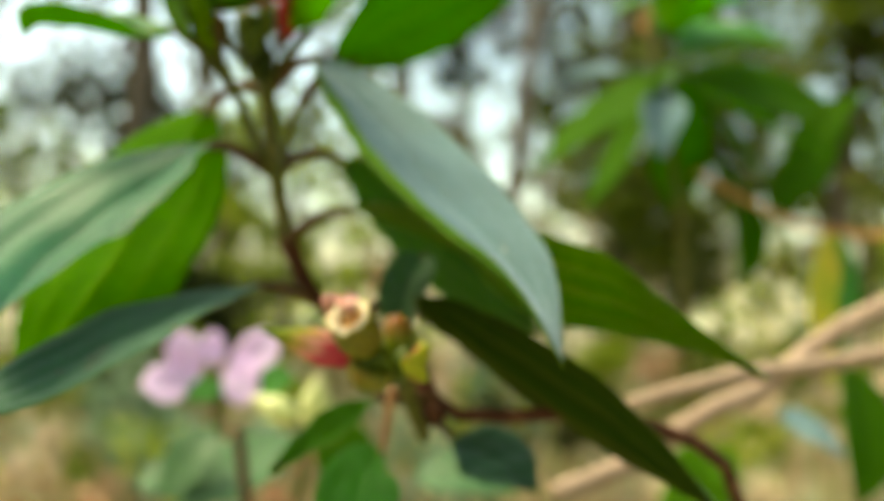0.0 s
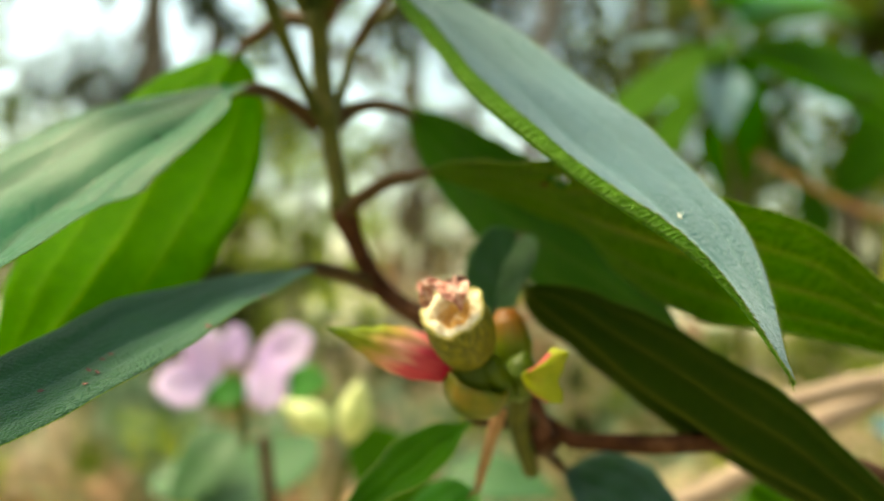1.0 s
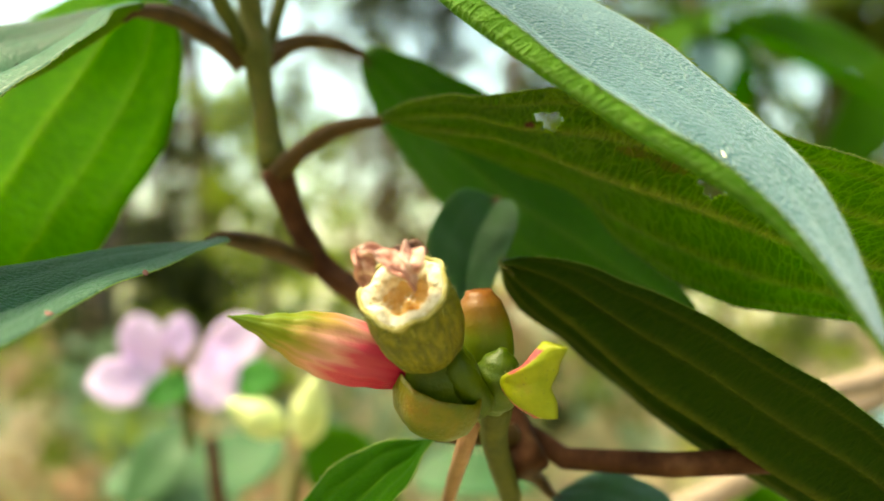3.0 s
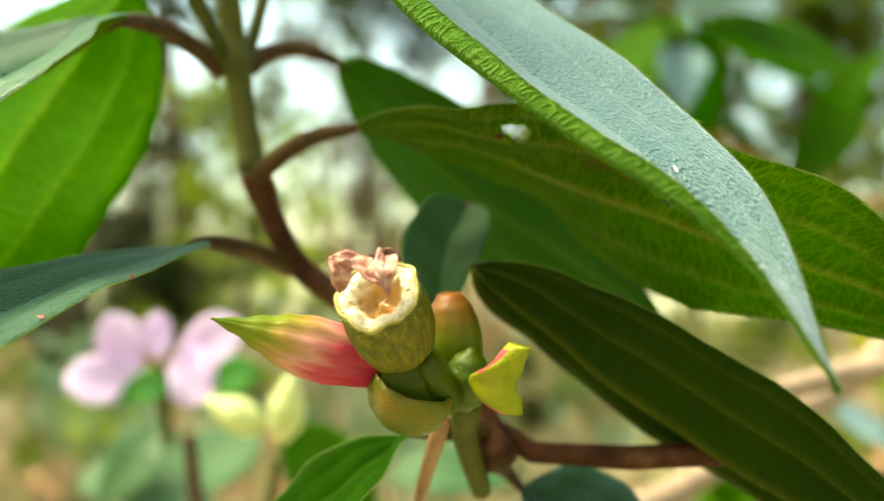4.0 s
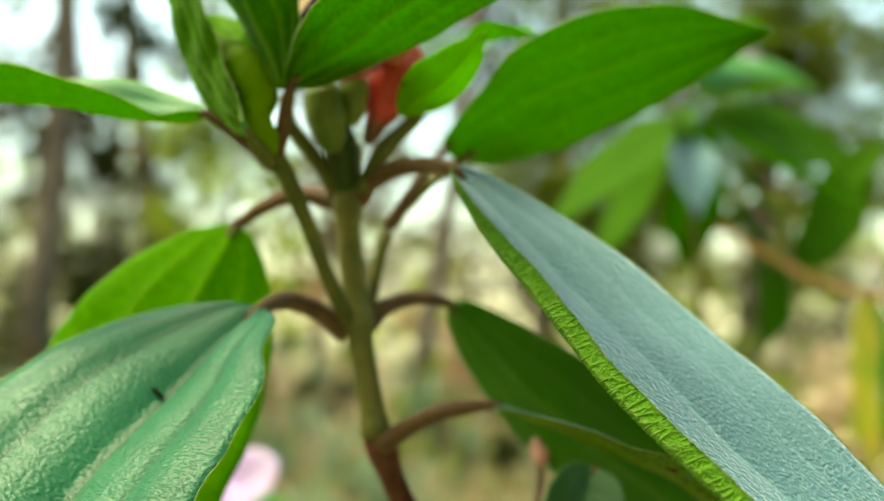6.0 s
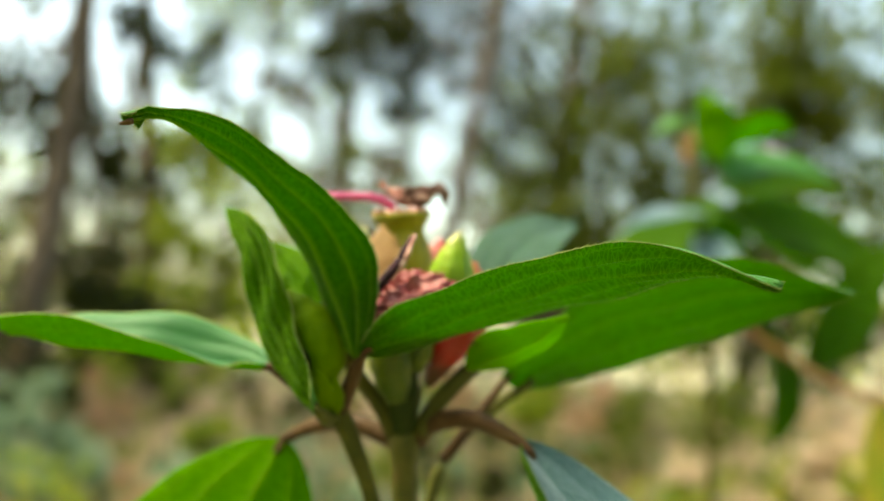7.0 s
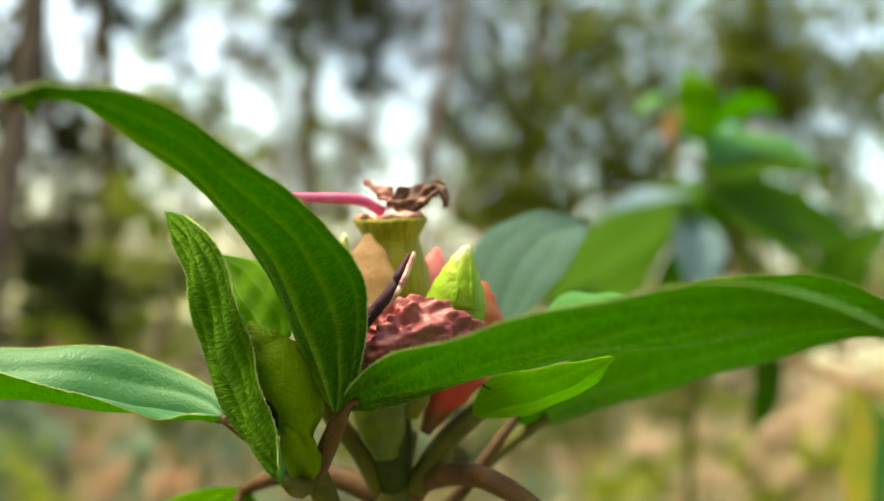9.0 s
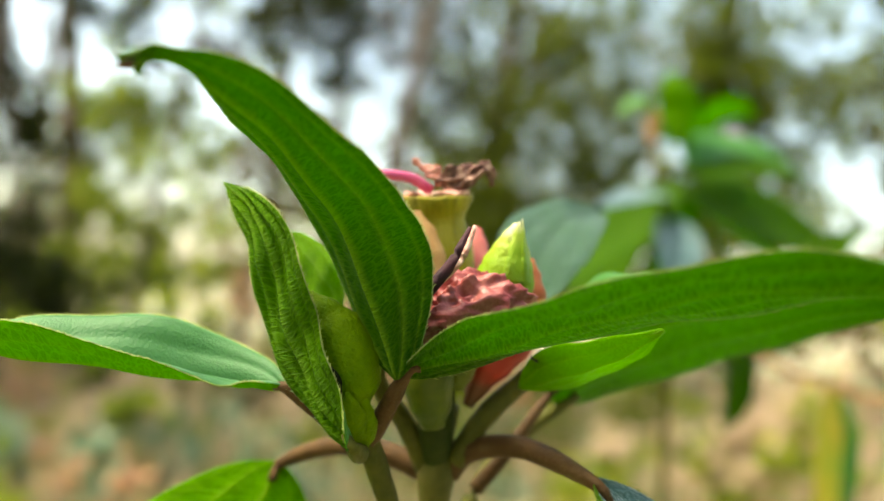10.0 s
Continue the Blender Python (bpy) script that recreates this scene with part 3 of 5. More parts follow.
def hairy(ob, count, length, mat=None, seed=0, radius=0.00004, lift=0.9):
    """Fine hairs standing on a mesh, as a part of it."""
    rnd = random.Random(seed)
    me = ob.data
    roots, ways = [], []
    polys = list(me.polygons)
    big = sum(p.area for p in polys)
    for p in polys:
        for _ in range(int(count * p.area / big + rnd.random())):
            ids = list(p.vertices)
            a, c, d = (me.vertices[ids[k]].co for k in (0, len(ids) // 3, 2 * len(ids) // 3))
            u, v = rnd.random(), rnd.random()
            if u + v > 1:
                u, v = 1 - u, 1 - v
            roots.append(a + (c - a) * u + (d - a) * v)
            ways.append(p.normal * lift + Vector((0, 0, 0.3)))
    return spikes("hairs", roots, ways, length, radius, mat or M_HAIR, ob, seed, "fine pale hairs")


def lathe(name, a, b, outline, mat, parent, label="", sides=36, wob=0.0, seed=0, lobes=5, caps=True):
    """A turned body about the line a to b: outline holds (share of the way, radius), inside and outside in one run."""
    a, b = Vector(a), Vector(b)
    t = (b - a).normalized()
    f = (Vector((0, -1, 0.1)) - t * Vector((0, -1, 0.1)).dot(t)).normalized()
    s = t.cross(f)
    rnd = random.Random(seed)
    ph = [rnd.uniform(0, 6.28) for _ in range(4)]
    verts, faces, uvs = [], [], []
    n = len(outline)
    for i, (u, r) in enumerate(outline):
        for j in range(sides):
            th = 2 * math.pi * j / sides
            rr = r * (1 + wob * (math.cos(lobes * th + ph[0]) + 0.6 * math.cos(3 * th + ph[1]) + 0.4 * math.cos(11 * th + ph[2])))
            uu = u + wob * 0.4 * math.cos(7 * th + ph[3]) * (1 if u > 0.8 else 0)
            verts.append(a.lerp(b, uu) + (s * math.cos(th) + f * math.sin(th)) * rr)
            uvs.append((j / sides, i / n))
    for i in range(n - 1):
        for j in range(sides):
            p, q = i * sides + j, i * sides + (j + 1) % sides
            faces.append((p, q, q + sides, p + sides))
    if caps:
        faces += [tuple(range(sides))[::-1], tuple((n - 1) * sides + j for j in range(sides))]
    return obj(name, verts, faces, mat, parent, label, uvs=uvs)


def crumple(name, centre, ax, ay, az, mat, parent, label, seed, amount=0.35):
    """A crushed, ridged lump."""
    centre, ax, ay, az = Vector(centre), Vector(ax), Vector(ay), Vector(az)
    nu, nv = 110, 66
    verts, faces, uvs = [], [], []
    for i in range(nv + 1):
        ph = math.pi * i / nv
        for j in range(nu):
            th = 2 * math.pi * j / nu
            d = Vector((math.sin(ph) * math.cos(th), math.sin(ph) * math.sin(th), math.cos(ph)))
            q = d * 1.5 + Vector((seed, 0, 0))
            r = 1 + amount * (1 - 2.6 * abs(noise.noise(q))) * 0.95 + amount * 0.55 * (1 - 2 * abs(noise.noise(q * 2.3 + Vector((3, 1, 2))))) + amount * 0.16 * (1 - 2 * abs(noise.noise(q * 4.6 + Vector((1, 4, 2))))) + 0.06 * amount * noise.noise(q * 9)
            verts.append(centre + (ax * d.x + ay * d.y + az * d.z) * r)
            uvs.append((j / nu, i / nv))
    for i in range(nv):
        for j in range(nu):
            p, q = i * nu + j, i * nu + (j + 1) % nu
            faces.append((p, p + nu, q + nu, q))
    return obj(name, verts, faces, mat, parent, label, uvs=uvs)


def stick(blade, place, along, length, width, mat, parent, name, label, seed=0, rise=0.00012, thick=0.00012):
    """A small flat mark lying on the upper side of a leaf, at the spot nearest to place."""
    me = blade.data
    half = len(me.vertices) // 2
    v = min(me.vertices[:half], key=lambda q: (q.co - Vector(place)).length)
    n = v.normal if v.normal.dot(Vector((0, -0.3, 1))) > 0 else -v.normal
    a = Vector(along)
    a = (a - n * a.dot(n)).normalized()
    c = v.co + n * rise
    return spindle(name, c - a * length / 2, c + a * length / 2, [width * 0.2, width * 0.5, width * 0.45, width * 0.55, width * 0.15], mat, parent, label, 10, 10, thick / width, face=n, rough=0.3, seed=seed)


# ---- ground ----
gv, gf = [], []
GN = 60
for i in range(GN + 1):
    for j in range(GN + 1):
        x, y = (i / GN * 2 - 1), (j / GN * 2 - 1)
        x, y = math.copysign(abs(x) ** 3, x) * 600, math.copysign(abs(y) ** 3, y) * 600
        gv.append((x, y, 0.12 * noise.noise(Vector((x * 0.25, y * 0.25, 0))) + 0.03 * noise.noise(Vector((x, y, 3)))))
for i in range(GN):
    for j in range(GN):
        k = i * (GN + 1) + j
        gf.append((k, k + GN + 1, k + GN + 2, k + 1))
tagged(obj("ground", gv, gf, M_GROUND), "brown soil with leaf litter and low green growth", "ground", kind="structure")

# ---- the flowering shrub in front ----
shrub = thing("shrub", "melastome shrub with ribbed green leaves, open pod and red buds", "shrub")
MAIN = [(0.0124, 0.1700, 0.9905), (0.0065, 0.1790, 1.0020), (-0.0075, 0.1870, 1.0085), (-0.0140, 0.1885, 1.0140), (-0.0188, 0.1868, 1.0250), (-0.0213, 0.1876, 1.0395), (-0.0228, 0.1866, 1.0549), (-0.0222, 0.1860, 1.0630)]
hairy(tube("stem", MAIN[:5], [0.0021, 0.0019, 0.0018, 0.0016, 0.0016], M_BARK, shrub, "brown woody lower stem", 36, 14, 0.08, 1, [(0.55, 0.0004), (0.97, 0.0005)]), 500, 0.0006, seed=61)
hairy(tube("stem", MAIN[4:], [0.0016, 0.0016, 0.0017, 0.0016, 0.0013], M_STEM, shrub, "olive-green upper stem", 36, 14, 0.05, 2, [(0.02, 0.0004), (0.40, 0.0005), (0.80, 0.0005)]), 700, 0.0006, seed=62)
tube("branch", [(0.0080, 0.1760, 0.9960), (0.0103, 0.1779, 0.9929), (0.0161, 0.1742, 0.9909), (0.0227, 0.1703, 0.9907), (0.0313, 0.1654, 0.9923), (0.050, 0.166, 0.990), (0.075, 0.19, 0.96), (0.09, 0.24, 0.80), (0.08, 0.28, 0.40), (0.07, 0.30, -0.03)], [0.0013, 0.0013, 0.0013, 0.0014, 0.0016, 0.0020, 0.004, 0.006], M_BARK, shrub, "dark brown woody branch", 90, 12, 0.1, 3)
# side shoot with the upper buds, and a thin shoot behind
hairy(tube("shoot", [(-0.0224, 0.1866, 1.0401), (-0.0249, 0.1843, 1.0452), (-0.0277, 0.1814, 1.0528), (-0.0308, 0.1780, 1.0600), (-0.0327, 0.1759, 1.0630)], [0.0011, 0.0010, 0.0010, 0.0012, 0.0011], M_GREENSTALK, shrub, "green side shoot", 24, 10), 260, 0.0006, seed=63)
hairy(tube("shoot", [(-0.0203, 0.1895, 1.0399), (-0.0192, 0.1905, 1.0459), (-0.0173, 0.1919, 1.0529), (-0.0119, 0.1933, 1.0590), (-0.0055, 0.1946, 1.0638)], [0.0009, 0.0009, 0.0009, 0.0008, 0.0007], M_GREENSTALK, shrub, "thin olive side shoot", 24, 9), 260, 0.0006, seed=63)

# leaves of the lower part
LONG_LEAF = leaf(shrub, [(-0.0101, 0.1740, 1.0582), (0.0020, 0.1636, 1.0439), (0.0139, 0.1504, 1.0293), (0.0239, 0.1411, 1.0186), (0.0283, 0.1356, 1.0115), (0.0308, 0.1306, 1.0046)], (0.38, -0.66, 0.65), (0.36, -0.62, 0.70), 0.0116, 0.14, (0.1, 2.3), keep=0.9, roll=0.73, groove=0.00010, hair=0.0009, mats=(M_BLUE, M_ROLL), label="long green leaf with rolled bristly margin, sky reflection in its bluish colour", nl=70, nw=30,
     stalk=[(-0.0214, 0.1869, 1.0557), (-0.0196, 0.1856, 1.0583), (-0.0149, 0.1813, 1.0596)], seed=1)
GLOSSY_LEAF = leaf(shrub, [(-0.0323, 0.1758, 1.0417), (-0.0403, 0.1682, 1.0332), (-0.0487, 0.1490, 1.0196), (-0.0416, 0.1223, 1.0108)], (-0.07, -0.28, 0.93), (-0.07, -0.44, 0.88), 0.0160, (0.35, 0.37), (-0.3, -0.3), roll=0.25, peak=0.38, mats=(M_GLOSSY, M_UNDER), label="glossy dark green leaf with sunk nerves", nl=60,
     stalk=[(-0.0230, 0.1882, 1.0385), (-0.0262, 0.1862, 1.0412), (-0.0298, 0.1815, 1.0428)], seed=2, groove=0.0006, blunt=0.6, hair=0.0006, stalk_r=0.0013)
SCARRED_LEAF = leaf(shrub, [(-0.0205, 0.1696, 1.0153), (-0.0283, 0.1573, 1.0114), (-0.0339, 0.1380, 1.0064), (-0.0448, 0.1107, 0.9974)], (-0.19, -0.19, 0.93), (0.24, -0.29, 0.87), 0.0081, (0.15, 0.21), (-0.2, -0.2), label="dark green leaf with small pink insect scars", nl=60,
     stalk=[(-0.0142, 0.1900, 1.0123), (-0.0170, 0.1810, 1.0142)], seed=3, stalk_r=0.0013, blunt=0.4, peak=0.38)
leaf(shrub, [(-0.0391, 0.1975, 1.0535), (-0.0480, 0.1906, 1.0342), (-0.0556, 0.1810, 1.0148), (-0.0666, 0.1713, 0.9939)], (0.3, 0.7, 0.6), (0.3, 0.6, 0.7), 0.0155, 0.12, (0.1, 0.1), blunt=0.3, mats=(M_YTOP, M_YUNDER), label="bright green backlit leaf hanging behind the stem", nl=60,
     stalk=[(-0.0240, 0.1881, 1.0556), (-0.0292, 0.1902, 1.0571), (-0.0340, 0.1945, 1.0562)], seed=4)
leaf(shrub, [(-0.0087, 0.1970, 1.0422), (0.0065, 0.1971, 1.0266), (0.0214, 0.1880, 1.0149), (0.0326, 0.1742, 1.0061)], (0.47, 0.57, 0.61), (0.28, 0.80, 0.41), 0.0121, (0.15, 0.0), (0, 0), blunt=0.3, groove=0.00012, mats=(M_TOP, M_BACKUNDER), label="green leaf drooping behind the pod", nl=60,
     stalk=[(-0.0203, 0.1891, 1.0392), (-0.0178, 0.1908, 1.0418), (-0.0135, 0.1935, 1.0431)], seed=5)
leaf(shrub, [(-0.0041, 0.1807, 1.0300), (0.0087, 0.1716, 1.0264), (0.0192, 0.1638, 1.0215), (0.0323, 0.1580, 1.0157), (0.0460, 0.1568, 1.0111), (0.0650, 0.1497, 1.0003)], (-0.42, 0.38, 0.48), (0.21, 0.36, 0.91), 0.0122, (-0.15, 0.09), (0.05, 0.05), label="leaf with insect holes and brown blotches", nl=240, nw=110,
     stalk=[(-0.0181, 0.1858, 1.0240), (-0.0157, 0.1847, 1.0261), (-0.0106, 0.1824, 1.0289)], seed=6, holes=[(0.625, 0.312, 0.12, 0.015), (0.225, 0.487, 0.09, 0.015), (0.46, 0.765, 0.10, 0.010)], groove=0.0004, mats=(M_TOP, M_BLOTCH))
# lower leaf whose darkness is shade held in its underside colour
leaf(shrub, [(0.0088, 0.1642, 1.0124), (0.0171, 0.1665, 1.0061), (0.0310, 0.1636, 0.9956), (0.0583, 0.1524, 0.9793)], (-0.25, 0.18, 0.68), (0.30, 0.68, 0.62), 0.0106, (0.21, 0.42), (0.1, 0.1), blunt=0.0, mats=(M_TOP, M_SHADEUNDER), groove=0.0008, label="lower green leaf seen from beneath, shade in its dark colour", nl=60,
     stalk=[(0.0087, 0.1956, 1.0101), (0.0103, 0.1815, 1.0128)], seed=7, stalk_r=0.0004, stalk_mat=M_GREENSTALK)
leaf(shrub, [(0.0095, 0.1871, 1.0205), (0.0070, 0.1824, 1.0156), (0.0057, 0.1777, 1.0103), (0.0051, 0.1729, 1.0053)], (-0.1, -0.9, 0.3), (-0.1, -0.8, 0.5), 0.0062, 0.6, (0.1, 0.1), mats=(M_MIDTOP, M_UNDER), groove=0.00008, label="small blue-green folded leaf behind the pod", blunt=0.8,
     stalk=[(-0.0062, 0.1864, 1.0084), (0.0012, 0.1899, 1.0121)], seed=8, hairs=False)
leaf(shrub, [(0.0025, 0.1650, 0.9952), (-0.0025, 0.1610, 0.9920), (-0.0073, 0.1570, 0.9888), (-0.0135, 0.1531, 0.9846)], (-0.3, -0.5, 0.8), (-0.3, -0.5, 0.8), 0.0044, 0.3, (0, 0), mats=(M_BACKUNDER, M_BACKUNDER), peak=0.5, label="narrow green leaf pointing down under the pod", seed=9, stalk=[(0.0105, 0.171, 0.994)])
leaf(shrub, [(0.0028, 0.1700, 0.9845), (0.0001, 0.1682, 0.9823), (-0.0012, 0.1624, 0.9769), (-0.0025, 0.1526, 0.9697)], (0.1, -0.8, 0.6), (0.1, -0.8, 0.6), 0.0075, 0.2, (0, 0), mats=(M_YTOP, M_YUNDER), label="bright green leaf hanging below the pod", seed=10, hairs=False,
     stalk=[(0.0057, 0.1589, 0.9976), (0.0050, 0.1600, 0.9949), (0.0038, 0.1661, 0.9894)], stalk_r=0.0008, stalk_mat=M_HAIRYSTALK)
leaf(shrub, [(0.0155, 0.1761, 0.9860), (0.0202, 0.1743, 0.9841), (0.0253, 0.1705, 0.9820), (0.0305, 0.1668, 0.9784)], (0.1, -0.5, 0.85), (0.1, -0.6, 0.8), 0.0075, 0.15, (0, 0), label="grey-green leaf low on the branch", seed=11, hairs=False,
     stalk=[(0.0110, 0.1715, 0.9905), (0.0139, 0.1773, 0.9877)], stalk_r=0.0010)

stick(GLOSSY_LEAF, (-0.0415, 0.1675, 1.0326), (0.8, -0.3, -0.4), 0.0016, 0.0006, M_SLIT, shrub, "dark_speck", "small dark speck on the leaf", 1, 0.0002, 0.0003)
stick(LONG_LEAF, (0.0236, 0.1420, 1.0211), (0.1, 0, -1), 0.0008, 0.00028, M_SEEDS, shrub, "pale_speck", "small white speck on the leaf", 2)
for k, (p, ln, w) in enumerate([((-0.0222, 0.1510, 1.0112), 0.0009, 0.0005), ((-0.0250, 0.1420, 1.0084), 0.0010, 0.0005), ((-0.0332, 0.1347, 1.0055), 0.0012, 0.0003), ((-0.0325, 0.1304, 1.0042), 0.0010, 0.0004), ((-0.0366, 0.1291, 1.0036), 0.0009, 0.0005), ((-0.0327, 0.1358, 1.0058), 0.0009, 0.0003), ((-0.0336, 0.1331, 1.0050), 0.0010, 0.0003), ((-0.0330, 0.1318, 1.0046), 0.0008, 0.0003)]):
    stick(SCARRED_LEAF, p, (0.6, -0.7, 0.2), ln, w, M_SCAR, shrub, "insect_scar", "pinkish dry insect scar", 10 + k)

# ---- the open pod and the buds round it ----
pod = new("pod_cluster")
tagged(pod, "olive seed pod cut open among pink and green buds")

pod.parent = shrub
PT = Vector((0.0002, 0.1439, 1.0104))
PB = PT + Vector((0.0019, 0.0058, -0.0051))
AX = (PT - PB).normalized()
wall = lathe("pod_wall", PB, PT, [(-0.03, 0.0012), (0.02, 0.0024), (0.15, 0.0031), (0.4, 0.0036), (0.7, 0.0037), (0.9, 0.0035), (0.985, 0.0034), (0.985, 0.0030), (0.40, 0.0028)], M_POD, pod, "olive ribbed hairy pod wall", 60, 0.014, 5, 6)
hairy(wall, 2200, 0.0007, M_FUZZ, seed=5, radius=0.00005)
hairy(wall, 600, 0.0009, M_PALEHAIR, seed=8, radius=0.00006)
lathe("pod_lip", PB, PT, [(0.93, 0.0033), (0.985, 0.0035), (1.005, 0.0035), (1.01, 0.0034), (1.0, 0.0032), (0.97, 0.0030)], M_LIP, pod, "yellow-green lip of the pod", 60, 0.045, 7, 5, False)
lathe("pod_rim", PB, PT, [(0.93, 0.0031), (0.99, 0.00325), (1.005, 0.0030), (1.0, 0.0026), (0.98, 0.0022), (0.93, 0.0019), (0.80, 0.0018)], M_RIM, pod, "cream fibrous cut rim", 60, 0.045, 7, 5, False)
lathe("pulp", PB, PT, [(0.45, 0.0018), (0.86, 0.0021), (0.87, 0.0019), (0.82, 0.0017), (0.76, 0.0014), (0.72, 0.0010), (0.74, 0.0005), (0.82, 0.0001)], M_PULP, pod, "amber pulp inside the pod", 40, 0.05, 8)
PS = AX.cross(Vector((0, 1, 0))).normalized()
PU = PS.cross(AX)
srnd = random.Random(12)
for k in range(26):
    a = 2 * math.pi * (k + srnd.uniform(-0.4, 0.4)) / 26
    r = srnd.uniform(0.0020, 0.0030)
    c = PT + (PS * math.cos(a) + PU * math.sin(a)) * r - AX * 0.0001
    w = srnd.uniform(0.00008, 0.00022)
    out = (PS * math.cos(a) + PU * math.sin(a)) * w * srnd.uniform(0.6, 2.2)
    spindle("fibre", c - out, c + out + AX * 0.00006, [w * 0.3, w, w * 0.9, w * 0.3], M_RIM, pod, "", 5, 7, 0.6)
# dried remains folded over the rim
for k, (pa, pb, pc, pd, w) in enumerate([
    ((-0.0032, 0.1423, 1.0132), (-0.0015, 0.1422, 1.0130), (-0.0001, 0.1414, 1.0120), (0.0011, 0.1415, 1.0105), 0.0010),
    ((0.0007, 0.1434, 1.0137), (0.0009, 0.1422, 1.0128), (0.0008, 0.1416, 1.0117), (0.0012, 0.1417, 1.0103), 0.0011),
    ((-0.0026, 0.1430, 1.0107), (-0.0027, 0.1426, 1.0117), (-0.0030, 0.1425, 1.0126), (-0.0035, 0.1428, 1.0134), 0.0010),
    ((-0.0012, 0.1430, 1.0123), (-0.0001, 0.1430, 1.0131), (0.0009, 0.1430, 1.0135), (0.0020, 0.1434, 1.0131), 0.0007),
]):
    leaf(pod, [pa, pb, pc, pd], (0, -0.8, 0.6), (0.3, -0.8, 0.5), w, 0.5, (0.6, 0.6), mats=((M_DRY, M_DRY) if k != 3 else (M_DRYBROWN, M_DRYBROWN)), nl=24, nw=10, groove=0.0001, wave=0.0004, hairs=False, seed=300 + k, name="dry_remnant", label="shrivelled pink flower remnant")
    hairy(pod.children[-1], 420, 0.0009, (M_DRY, M_SEEDS)[k % 2], 50 + k, 0.00004, 0.4)
hairy(wall, 60, 0.0009, M_DRYBROWN, 6, 0.00004, 1.2)
hairy(spindle("dry_bud", (0.0060, 0.2040, 1.0178), (0.0051, 0.2040, 1.0228), [0.0006, 0.0014, 0.0016, 0.0010, 0.0003], M_DRY, shrub, "small dry pale bud behind the pod", 14, 14), 60, 0.0006, M_DRY, 72)
tube("shoot", [(0.0060, 0.2040, 1.0180), (0.0040, 0.2000, 1.0120), (-0.0040, 0.1880, 1.0075)], [0.0005, 0.0006, 0.0007], M_PETIOLE, shrub, "thin brown stalk of the dry bud", 14, 8)
spindle("pink_bud", (-0.0003, 0.1517, 1.0036), (-0.0139, 0.1470, 1.0083), [0.0019, 0.0023, 0.0027, 0.0027, 0.0023, 0.0015, 0.0007, 0.0001], M_SEPAL, pod, "pink bud with a green pointed tip", 40, 60, 0.8, ribs=9, rib=0.040)
lathe("sepal_cup", (0.0019, 0.1518, 0.9981), (0.0031, 0.1507, 1.0022), [(-0.02, 0.0004), (0.03, 0.0014), (0.15, 0.0025), (0.4, 0.0035), (0.7, 0.0039), (0.95, 0.0038), (1.06, 0.0036), (1.02, 0.0033), (0.7, 0.0034), (0.4, 0.0028)], M_CUP, pod, "olive green cupped sepal with a torn rim", 36, 0.035, 9)
spindle("ovary", (0.0034, 0.1540, 0.9985), (0.0025, 0.1511, 1.0049), [0.0012, 0.0031, 0.0036, 0.0034, 0.0026], M_NECK, pod, "green ovary inside the cupped sepal", 16, 20)
hairy(spindle("round_bud", (0.0074, 0.1546, 0.9994), (0.0083, 0.1530, 1.0051), [0.0009, 0.0019, 0.0022, 0.0022, 0.0016, 0.0004], M_NECK, pod, "small round green bud", 20, 22), 160, 0.0005, M_FUZZ, seed=7)
spindle("back_bud", (0.0072, 0.1573, 1.0016), (0.0063, 0.1562, 1.0100), [0.0014, 0.0024, 0.0027, 0.0027, 0.0025, 0.0021, 0.0012], M_BACKBUD, pod, "orange and green bud behind the pod", 22, 24)
tube("neck", [(0.0030, 0.1516, 1.0055), (0.0045, 0.1499, 1.0033), (0.0062, 0.1518, 1.0003)], [0.0013, 0.0015, 0.0015], M_NECK, pod, "pale green neck of the pod", 14, 10)
hairy(tube("stalk", [(0.0081, 0.1574, 1.0000), (0.0082, 0.1640, 0.9947), (0.0104, 0.1716, 0.9871)], [0.0015, 0.0013, 0.0012], M_GREENSTALK, pod, "olive stalk of the pod cluster", 18, 12), 150, 0.0005, seed=9)


